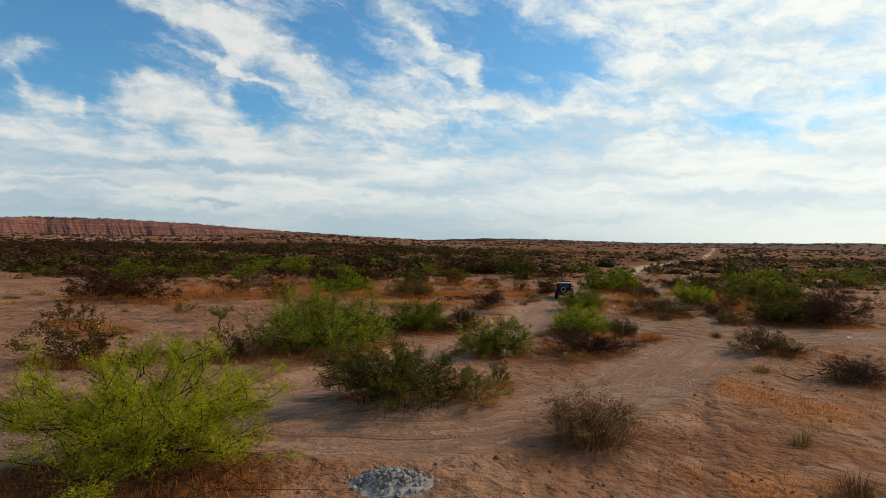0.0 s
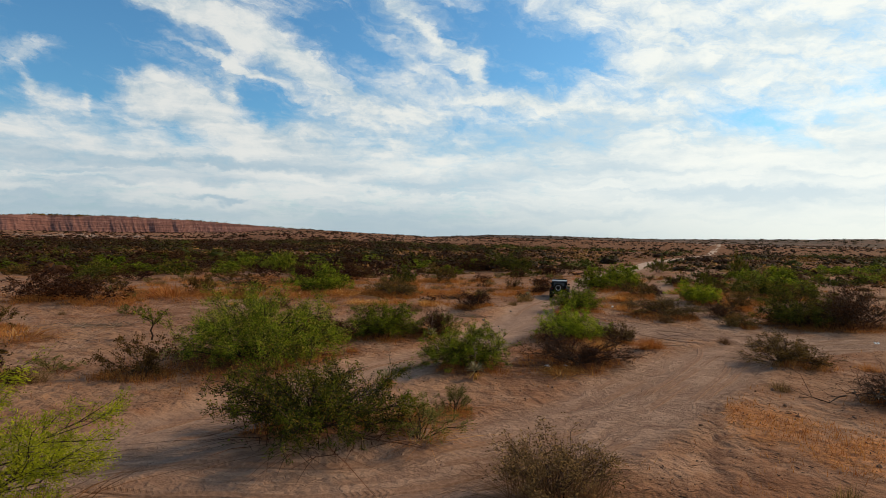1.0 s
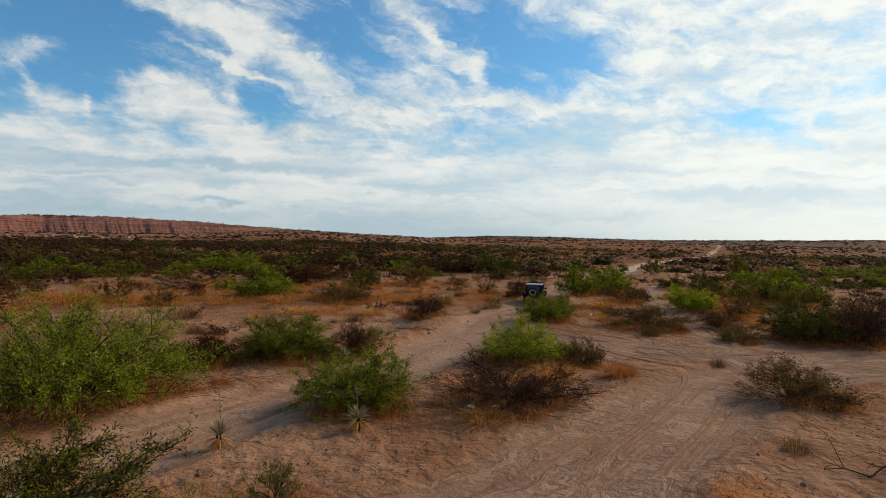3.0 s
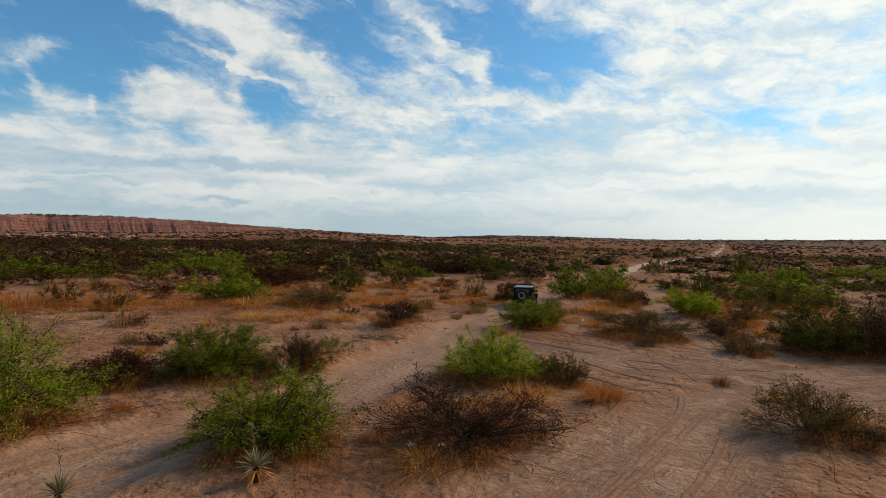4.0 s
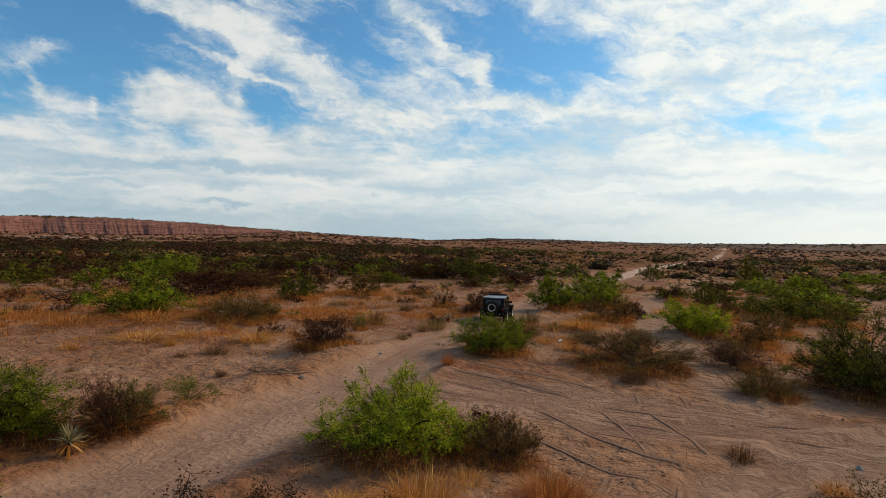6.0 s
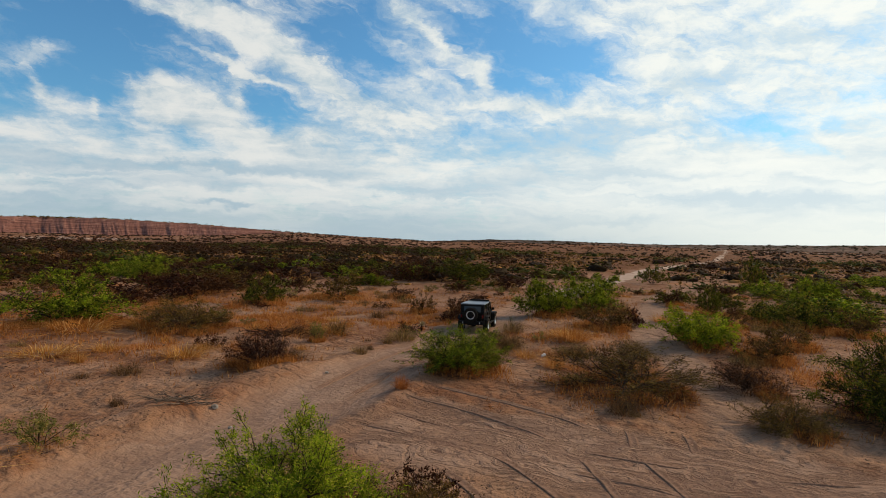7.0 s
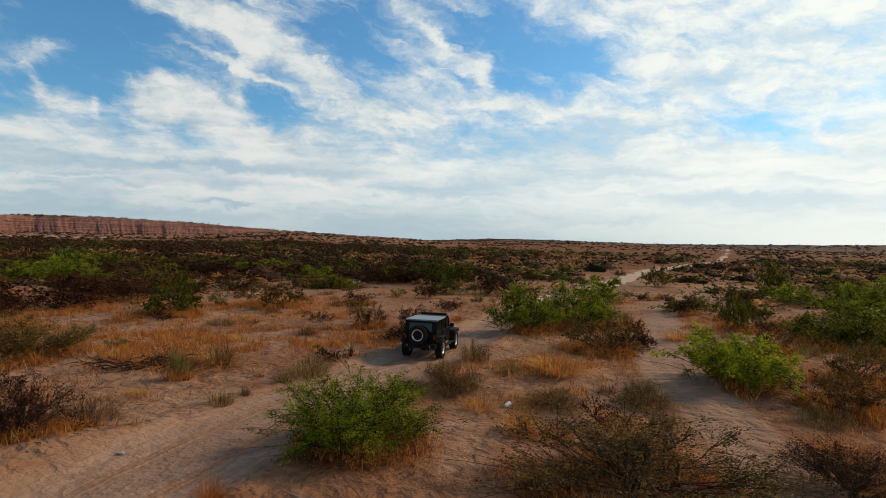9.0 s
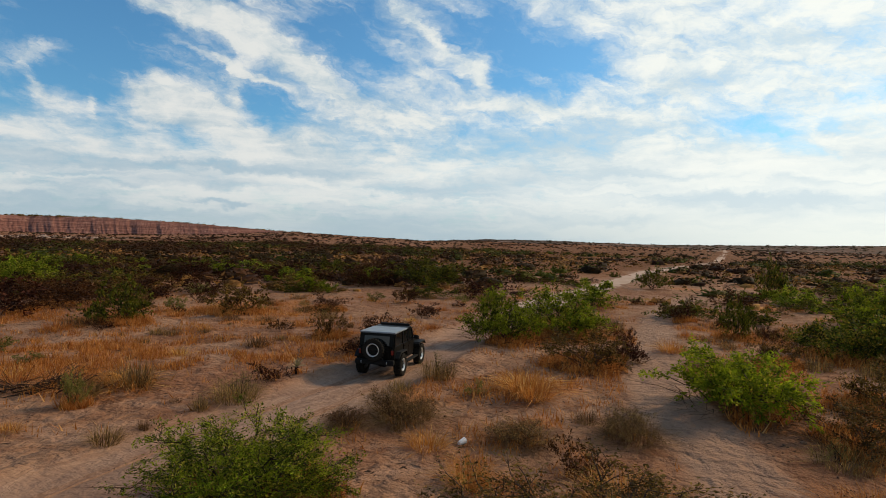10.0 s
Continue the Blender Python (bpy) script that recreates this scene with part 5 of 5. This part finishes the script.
def far_road():
    """The pale road where it runs on over the plain."""
    line = np.array([p for p in LINES["a"][0] if p[1] > 83])
    v, f = [], []
    pts = []
    for a, b in zip(line, line[1:]):
        k = max(1, int(np.hypot(*(b - a)) / 4))
        pts += [a + (b - a) * i / k for i in range(k)]
    pts = np.array(pts)
    d = np.gradient(pts, axis=0)
    d /= np.linalg.norm(d, axis=1)[:, None]
    side = np.stack([d[:, 1], -d[:, 0]], 1)
    for s in (-1.0, -0.5, 0, 0.5, 1.0):
        e = pts + side * s * (1.9 + 0.25 * waves(pts[:, 0], pts[:, 1], 9, 3)[:, None])
        v.append(np.concatenate([e, (land(e[:, 0], e[:, 1])[0] + 0.10 - 0.14 * (abs(s) == 1.0))[:, None]], 1))
    n = len(pts)
    i = (np.arange(4)[:, None] * n + np.arange(n - 1)[None, :]).ravel()
    me = quick_mesh("road", np.concatenate(v), np.stack([i, i + 1, i + n + 1, i + n], 1), ROADSAND)
    tagged(new("road", me), "pale sandy track running on across the plain", "road", kind="structure")


far_road()


def dry_grass_sheet():
    """Thin dry grass in the orange patches and as a fringe round the shrubs."""
    R = np.random.default_rng(8)
    pts, tall = [], []
    for px, py, rx, ry in DRY_PATCHES:
        k = int(380 * rx * ry)
        pts.append(np.stack([R.normal(px, 0.85 * rx, k), R.normal(py, 0.85 * ry, k)], 1))
        tall.append(R.uniform(0.05, 0.24, k))
    for kind, px, py, wide, high in PLANTS:
        if kind in MOUND and kind not in ("grass", "broom") and min(math.hypot(px - a, py - b) for a, b in PATH) < 45:
            k = int(600 * wide)
            a, r = R.uniform(0, 2 * math.pi, k), wide * 0.5 * R.normal(0.78, 0.24, k)
            pts.append(np.stack([px + np.cos(a) * r, py + np.sin(a) * r], 1))
            tall.append(R.uniform(0.08, 0.32, k) * min(1, 0.5 + 0.2 * wide))
    k = 90000
    pts.append(np.stack([R.uniform(-24, 46, k), R.uniform(11, 92, k)], 1))
    tall.append(R.uniform(0.05, 0.24, k))
    p, h = np.concatenate(pts), np.concatenate(tall)
    z, _, litter, dry, road = land(p[:, 0], p[:, 1])
    tuft = waves(p[:, 0], p[:, 1], 0.9, 77, 2)
    keep = (road < 0.25) & (tuft + 0.9 * np.maximum(dry, litter * 1.2) + R.uniform(-0.3, 0.3, len(p)) > 0.50)
    p, z, h = p[keep], z[keep], h[keep]
    n = len(p)
    a = R.uniform(0, 2 * math.pi, n)
    w = R.uniform(0.006, 0.013, n) * (1 + rise(38, 55, p[:, 1]))
    h = h * (1 + 0.5 * rise(38, 55, p[:, 1]))
    base = np.stack([p[:, 0], p[:, 1], z - 0.02], 1)
    side = np.stack([np.cos(a), np.sin(a), 0 * a], 1) * w[:, None]
    top = base + np.stack([R.normal(0, 0.4, n) * h, R.normal(0, 0.4, n) * h, h], 1)
    v = np.stack([base - side, base + side, top], 1).reshape(-1, 3)
    me = quick_mesh("dry_grass", v, np.arange(n * 3).reshape(-1, 3), STRAW)
    tagged(new("dry_grass", me), "thin orange dry grass scattered over the sand", "grass", kind="stuff")


def twig_litter():
    """Fallen twigs and bits lying on the sand, thickest round the shrubs."""
    R = np.random.default_rng(9)
    k = 90000
    p = np.stack([R.uniform(-20, 42, k), R.uniform(11, 78, k)], 1)
    z, _, litter, dry, road = land(p[:, 0], p[:, 1])
    bits = waves(p[:, 0], p[:, 1], 1.4, 71, 2)
    keep = (road < 0.2) & (bits + 0.7 * litter + 0.35 * dry + R.uniform(-0.4, 0.4, k) > 0.38)
    p, z = p[keep], z[keep]
    n = len(p)
    a, L = R.uniform(0, 2 * math.pi, n), R.gamma(2.0, 0.045, n) + 0.04
    d = np.stack([np.cos(a), np.sin(a), R.normal(0, 0.12, n)], 1) * L[:, None]
    s = np.stack([-np.sin(a), np.cos(a), np.full(n, 0.6)], 1) * R.uniform(0.005, 0.016, n)[:, None]
    c = np.stack([p[:, 0], p[:, 1], z + 0.012], 1)
    v = np.stack([c - d / 2, c + s, c + d / 2, c - s], 1).reshape(-1, 3)
    me = quick_mesh("twig_litter", v, np.arange(n * 4).reshape(-1, 4), BARK)
    tagged(new("twig_litter", me), "dark fallen twigs strewn over the sand", "litter", kind="stuff")


dry_grass_sheet()
twig_litter()


# ---- the off-road car ----
def bm_box(sx, sy, sz, at=(0, 0, 0), bevel=0.02, taper=None):
    bm = bmesh.new()
    bmesh.ops.create_cube(bm, size=1.0)
    for v in bm.verts:
        k = taper if taper and v.co.z > 0 else (1, 1)
        v.co = Vector((v.co.x * sx * k[0], v.co.y * sy * k[1], v.co.z * sz)) + Vector(at)
    if bevel:
        bmesh.ops.bevel(bm, geom=bm.edges[:], offset=bevel, segments=2, affect="EDGES", profile=0.6)
    return bm


def bm_outline(points, x0, x1, bevel=0.02):
    """A side outline in y and z, drawn out across x."""
    bm = bmesh.new()
    a = [bm.verts.new((x0, y, z)) for y, z in points]
    f = bm.faces.new(a)
    ext = bmesh.ops.extrude_face_region(bm, geom=[f])
    for v in ext["geom"]:
        if isinstance(v, bmesh.types.BMVert):
            v.co.x = x1
    bmesh.ops.recalc_face_normals(bm, faces=bm.faces[:])
    if bevel:
        bmesh.ops.bevel(bm, geom=bm.edges[:], offset=bevel, segments=2, affect="EDGES", profile=0.6)
    return bm


def bm_lathe(profile, segments=36):
    """A profile of (radius, x) turned round the x axis."""
    bm = bmesh.new()
    rings = []
    for r, x in profile:
        rings.append([bm.verts.new((x, r * math.cos(2 * math.pi * k / segments), r * math.sin(2 * math.pi * k / segments))) for k in range(segments)])
    for a, b in zip(rings, rings[1:]):
        for k in range(segments):
            q = (k + 1) % segments
            bm.faces.new((a[k], a[q], b[q], b[k]))
    bmesh.ops.recalc_face_normals(bm, faces=bm.faces[:])
    return bm


def join(*bms):
    out = bmesh.new()
    for b in bms:
        me = bpy.data.meshes.new("t")
        b.to_mesh(me)
        out.from_mesh(me)
        b.free()
        bpy.data.meshes.remove(me)
    return out


def part(name, bm, mat, parent, label="", at=None, smooth=False):
    me = bpy.data.meshes.new(name)
    bm.to_mesh(me)
    bm.free()
    me.materials.append(mat)
    if smooth:
        me.polygons.foreach_set("use_smooth", np.ones(len(me.polygons), bool))
    ob = new(name, me)
    ob.parent = parent
    if at is not None:
        ob.matrix_basis = at
    return tagged(ob, label)


def tyre_mesh(r, w):
    bms = [bm_lathe([(r * 0.60, -w * 0.42), (r * 0.72, -w * 0.5), (r * 0.93, -w * 0.5), (r * 0.99, -w * 0.40), (r, -w * 0.2), (r, w * 0.2), (r * 0.99, w * 0.40), (r * 0.93, w * 0.5), (r * 0.72, w * 0.5), (r * 0.60, w * 0.42)])]
    for k in range(24):
        for s in (-1, 1):
            b = bm_box(w * 0.34, 0.065, 0.03, (s * w * 0.29, 0, r + 0.006), 0.004)
            bmesh.ops.rotate(b, verts=b.verts[:], cent=(0, 0, 0), matrix=Matrix.Rotation(2 * math.pi * (k + 0.25 * s) / 24, 3, "X"))
            bms.append(b)
    return join(*bms)


def rim_mesh(r, w, side):
    bms = [bm_lathe([(r * 0.60, -w * 0.40 * side), (r * 0.61, w * 0.40 * side), (r * 0.57, w * 0.43 * side), (r * 0.52, w * 0.40 * side), (r * 0.50, w * 0.15 * side)])]
    return join(*bms)


def disc_mesh(r, w, side):
    bms = [bm_lathe([(0.001, w * 0.30 * side), (r * 0.12, w * 0.30 * side), (r * 0.16, w * 0.22 * side), (r * 0.52, w * 0.10 * side), (r * 0.52, 0)])]
    for k in range(8):
        b = bm_box(0.03, r * 0.09, r * 0.38, (w * 0.2 * side, 0, r * 0.32), 0.006)
        bmesh.ops.rotate(b, verts=b.verts[:], cent=(0, 0, 0), matrix=Matrix.Rotation(2 * math.pi * k / 8, 3, "X"))
        bms.append(b)
    return join(*bms)


def off_road_car(m):
    car = tagged(new("off_road_car"), "black four-door off-road car with sky-greyed roof and rear spare wheel", "car")
    car.matrix_basis = m
    R, W = 0.46, 0.32
    # tub, bonnet and grille; +y is the front, the ground is z = 0
    tub = bm_outline([(-2.05, 0.74), (-2.05, 1.22), (-1.95, 1.27), (0.62, 1.27), (0.66, 1.25), (0.66, 0.62), (0.45, 0.58), (-0.85, 0.58), (-0.95, 0.95), (-1.72, 0.95), (-1.82, 0.74)], -0.78, 0.78, 0.02)
    part("body", tub, PAINT, car)
    part("bonnet", bm_outline([(0.66, 0.85), (0.66, 1.27), (1.2, 1.25), (1.85, 1.18), (1.92, 1.10), (1.92, 0.80)], -0.62, 0.62, 0.03), PAINT, car)
    part("grille", bm_box(1.30, 0.06, 0.42, (0, 1.95, 0.97), 0.02), TRIM, car)
    for s in (-1, 1):
        part("headlight", bm_lathe([(0.001, 0.03), (0.085, 0.02), (0.09, 0.0)], 20), ALLOY, car, "round clear headlight", pose(s * 0.48, 1.97, 1.0, 0, 0, 90))
        part("front_wing", join(bm_outline([(0.85, 0.98), (0.98, 1.06), (1.75, 1.06), (1.95, 0.92), (1.95, 0.86), (1.72, 0.99), (1.0, 0.99), (0.85, 0.88)], s * 0.60, s * 0.99, 0.012)), TRIM, car)
        part("rear_wing", bm_outline([(-0.78, 0.80), (-0.95, 1.05), (-1.72, 1.05), (-1.98, 0.85), (-1.98, 0.79), (-1.70, 0.98), (-0.97, 0.98), (-0.83, 0.78)], s * 0.76, s * 0.99, 0.012), TRIM, car)
        part("side_step", bm_outline([(-0.75, 0.46), (0.75, 0.46), (0.80, 0.53), (-0.80, 0.53)], s * 0.80, s * 0.98, 0.015), TRIM, car)
        # doors, their windows and handles
        for y0, y1 in ((-0.84, -0.14), (-0.12, 0.58)):
            d = part("door", bm_box(0.03, y1 - y0, 0.62, (s * 0.79, (y0 + y1) / 2, 0.95), 0.012), PAINT, car)
            part("door_handle", bm_box(0.03, 0.15, 0.03, (s * 0.82, y0 + 0.14, 1.16), 0.008), TRIM, d)
            part("hinge", bm_box(0.02, 0.08, 0.05, (s * 0.81, y1 - 0.02, 1.08), 0.005), TRIM, d)
        # cabin sides: frame bars and panes
        for a, b in (((-1.98, 1.27), (-1.90, 1.80)), ((-0.90, 1.27), (-0.88, 1.80)), ((-0.14, 1.27), (-0.14, 1.80)), ((0.60, 1.27), (0.30, 1.80))):
            part("pillar", bm_outline([a, (a[0] + 0.10, a[1]), (b[0] + 0.10, b[1]), b], s * 0.70, s * 0.775, 0.01), PAINT, car)
        for name, q in (("quarter_window", [(-1.87, 1.29), (-0.91, 1.29), (-0.89, 1.77), (-1.80, 1.77)]), ("rear_window_pane", [(-0.79, 1.29), (-0.15, 1.29), (-0.15, 1.77), (-0.77, 1.77)]),
                        ("front_window_pane", [(-0.03, 1.29), (0.60, 1.29), (0.34, 1.77), (-0.03, 1.77)])):
            part(name, bm_outline(q, s * 0.735, s * 0.75, 0), GLASS, car, "dark tinted side window")
        mir = part("mirror", bm_box(0.20, 0.09, 0.17, (s * 0.93, 0.52, 1.36), 0.03), TRIM, car)
        part("mirror_arm", bm_box(0.12, 0.04, 0.04, (s * 0.82, 0.52, 1.31), 0.008), TRIM, mir)
        part("tail_light", bm_box(0.10, 0.06, 0.19, (s * 0.70, -2.08, 1.05), 0.015), REDLENS, car, "red rectangular tail light")
        part("tow_hook", bm_lathe([(0.03, -0.012), (0.055, -0.012), (0.055, 0.012), (0.03, 0.012), (0.03, -0.012)], 16), ALLOY, car, "bright steel tow ring", pose(s * 0.55, -2.30, 0.66))
        for y in (-1.36, 1.38):
            wheel = part("wheel", disc_mesh(R, W, s), TRIM, car, "", pose(s * 0.83, y, R), True)
            part("tyre", tyre_mesh(R, W), RUBBER, wheel, "knobbly dusty off-road tyre")
            part("rim", rim_mesh(R, W, s), ALLOY, wheel, "bright rim ring", None, True)
    part("windscreen", bm_outline([(0.66, 1.29), (0.70, 1.29), (0.40, 1.78), (0.37, 1.78)], -0.66, 0.66, 0), GLASS, car, "flat tinted windscreen")
    part("windscreen_frame", join(bm_outline([(0.62, 1.26), (0.74, 1.26), (0.73, 1.31), (0.61, 1.31)], -0.74, 0.74, 0.01), bm_outline([(0.28, 1.76), (0.42, 1.76), (0.40, 1.83), (0.28, 1.83)], -0.74, 0.74, 0.01)), PAINT, car)
    # rear panel takes the grey that stands for reflected sky
    part("roof", bm_box(1.56, 1.66, 0.07, (0, -1.12, 1.83), 0.03), ROOF_SHEEN, car, "black rear roof panel, greyed for the sky's sheen")
    part("front_roof", bm_box(1.48, 0.68, 0.07, (0, 0.03, 1.832), 0.03), PAINT, car, "black front roof panel")
    part("roof_bar", bm_box(1.36, 0.10, 0.09, (0, 0.32, 1.91), 0.02), TRIM, car)
    part("rear_panel", bm_outline([(-2.04, 1.27), (-1.95, 1.80), (-1.90, 1.80), (-1.98, 1.27)], -0.72, 0.72, 0.01), PAINT, car)
    part("rear_window", bm_outline([(-2.045, 1.33), (-1.985, 1.70), (-1.975, 1.70), (-2.03, 1.33)], -0.55, 0.55, 0), GLASS, car, "dark tinted rear window")
    tail = part("tailgate", bm_box(1.24, 0.04, 0.52, (0, -2.07, 1.0), 0.012), PAINT, car)
    part("tailgate_handle", bm_box(0.12, 0.03, 0.05, (0.5, -2.10, 1.10), 0.01), TRIM, tail)
    spare = part("spare_wheel", disc_mesh(R, W, 1), TRIM, car, "spare wheel hung on the tailgate", pose(-0.05, -2.24, 1.16, 0, 0, -90), True)
    part("tyre", tyre_mesh(R * 0.97, W), RUBBER, spare, "knobbly dusty off-road tyre")
    part("rim", rim_mesh(R, W * 1.06, 1), ALLOY, spare, "bright rim ring", None, True)
    part("rear_bumper", join(bm_box(1.66, 0.20, 0.20, (0, -2.20, 0.66), 0.03), bm_box(0.7, 0.12, 0.08, (0, -2.22, 0.79), 0.02)), TRIM, car)
    part("front_bumper", bm_box(1.70, 0.22, 0.20, (0, 2.08, 0.66), 0.04), TRIM, car)
    part("rear_axle", join(bm_lathe([(0.001, -0.70), (0.055, -0.70), (0.055, 0.70), (0.001, 0.70)], 14), bm_lathe([(0.05, -0.18), (0.15, -0.10), (0.15, 0.10), (0.05, 0.18)], 14)), TRIM, car, "", pose(0, -1.36, R))
    part("front_axle", bm_lathe([(0.001, -0.70), (0.055, -0.70), (0.055, 0.70), (0.001, 0.70)], 14), TRIM, car, "", pose(0, 1.38, R))
    part("chassis", bm_box(0.86, 3.9, 0.16, (0, -0.05, 0.58), 0.02), TRIM, car)
    part("exhaust", bm_lathe([(0.03, -0.3), (0.035, -0.3), (0.035, 0.3), (0.03, 0.3)], 14), TRIM, car, "", pose(0.45, -2.0, 0.52, 0, 0, 90))
    return car


CAR_X, CAR_Y, CAR_TURN = 17.9, 61.6, -18.0
off_road_car(pose(CAR_X, CAR_Y, height(CAR_X, CAR_Y) + 0.01, 0, 0, CAR_TURN) @ Matrix.Scale(0.9, 4))


# ---- small things on the sand ----
def pebble(seed, size, squash=0.7):
    R = np.random.default_rng(seed)
    bm = bmesh.new()
    bmesh.ops.create_icosphere(bm, subdivisions=1, radius=size)
    for v in bm.verts:
        v.co *= R.uniform(0.7, 1.2)
        v.co.z *= squash
    return bm


def gravel_heap(x, y):
    z = height(x, y)
    heap = tagged(new("gravel_heap"), "heap of broken grey gravel on the sand", "gravel")
    heap.matrix_basis = pose(x, y, z)
    R = np.random.default_rng(4)
    bm = bmesh.new()
    bmesh.ops.create_grid(bm, x_segments=26, y_segments=20, size=1.0)
    for v in bm.verts:
        px, py = v.co.x * 1.05, v.co.y * 0.75
        r = math.hypot(px / 1.0, py / 0.7)
        v.co = (px, py, 0.30 * math.exp(-(r * 1.35) ** 2) - 0.03 + R.normal(0, 0.012))
    part("mound", bm, STONE, heap, smooth=False)
    shapes = []
    for k in range(5):
        me = bpy.data.meshes.new("stone")
        b = pebble(50 + k, 0.055)
        b.to_mesh(me)
        b.free()
        me.materials.append(STONE)
        shapes.append(me)
    for k in range(190):
        px, py = R.normal(0, 0.42), R.normal(0, 0.28)
        r = math.hypot(px, py / 0.7)
        s = R.uniform(0.45, 1.5)
        o = new("stone", shapes[k % 5])
        o.parent = heap
        o.matrix_basis = pose(px, py, 0.30 * math.exp(-(r * 1.35) ** 2) - 0.01, *R.uniform(0, 360, 3)) @ Matrix.Scale(s, 4)


gravel_heap(0.0, 12.9)


def loose_stone(x, y, size, seed):
    me = bpy.data.meshes.new("stone")
    b = pebble(seed, size)
    b.to_mesh(me)
    b.free()
    me.materials.append(STONE)
    o = new("stone", me)
    o.matrix_basis = pose(x, y, height(x, y) + size * 0.35, 0, 0, seed * 33)
    tagged(o, "pale rounded stone lying on the sand", "stone")


loose_stone(7.8, 43.2, 0.13, 3)
loose_stone(8.6, 42.0, 0.07, 4)
loose_stone(10.5, 47.9, 0.09, 5)
loose_stone(22.4, 34.6, 0.10, 6)
loose_stone(17.8, 28.0, 0.07, 7)


def paper_cup(x, y, turn):
    bm = bm_lathe([(0.001, -0.09), (0.05, -0.09), (0.068, 0.09), (0.062, 0.09), (0.045, -0.08), (0.001, -0.08)], 20)
    me = bpy.data.meshes.new("cup")
    bm.to_mesh(me)
    bm.free()
    me.materials.append(WHITE)
    o = new("paper_cup", me)
    o.matrix_basis = pose(x, y, height(x, y) + 0.07, 0, -14, turn) @ Matrix.Scale(1.15, 4)
    tagged(o, "white paper cup lying in dry grass", "litter")


paper_cup(19.8, 52.3, 35)


def scrap(x, y, size, seed):
    R = np.random.default_rng(seed)
    bm = bmesh.new()
    bmesh.ops.create_grid(bm, x_segments=6, y_segments=5, size=size)
    for v in bm.verts:
        v.co.z = abs(R.normal(0, size * 0.35))
        v.co.x += R.normal(0, size * 0.1)
    bmesh.ops.solidify(bm, geom=bm.faces[:], thickness=0.004)
    me = bpy.data.meshes.new("scrap")
    bm.to_mesh(me)
    bm.free()
    me.materials.append(WHITE)
    o = new("plastic_scrap", me)
    o.matrix_basis = pose(x, y, height(x, y) + 0.01, 0, 0, seed * 50)
    tagged(o, "crumpled white plastic scrap on the sand", "litter")


scrap(28.7, 35.4, 0.13, 1)
scrap(29.4, 35.0, 0.09, 2)
scrap(8.3, 28.1, 0.10, 3)
scrap(9.0, 28.0, 0.08, 4)


def pebbles():
    R = np.random.default_rng(17)
    ico = bmesh.new()
    bmesh.ops.create_icosphere(ico, subdivisions=1, radius=1.0)
    ico.verts.index_update()
    bv = np.array([v.co[:] for v in ico.verts])
    bf = np.array([[v.index for v in f.verts] for f in ico.faces])
    ico.free()
    n = 3200
    x, y = R.uniform(-15, 38, n), R.uniform(11, 70, n)
    z, _, _, _, road = land(x, y)
    off = (road < 0.1) & (waves(x, y, 4, 55) > -0.1)
    x, y, z = x[off], y[off], z[off]
    n = len(x)
    s = R.gamma(2.0, 0.012, n)[:, None, None] + 0.012
    v = bv[None] * s * R.uniform(0.6, 1.2, (n, 1, 3)) * R.uniform(0.8, 1.2, (n, len(bv), 1)) + np.stack([x, y, z], 1)[:, None, :]
    f = bf[None] + (np.arange(n) * len(bv))[:, None, None]
    me = quick_mesh("pebbles", v.reshape(-1, 3), f.reshape(-1, 3), CLOD)
    tagged(new("pebbles", me), "small scattered pebbles and clods on the sand", "pebbles", kind="stuff")


pebbles()
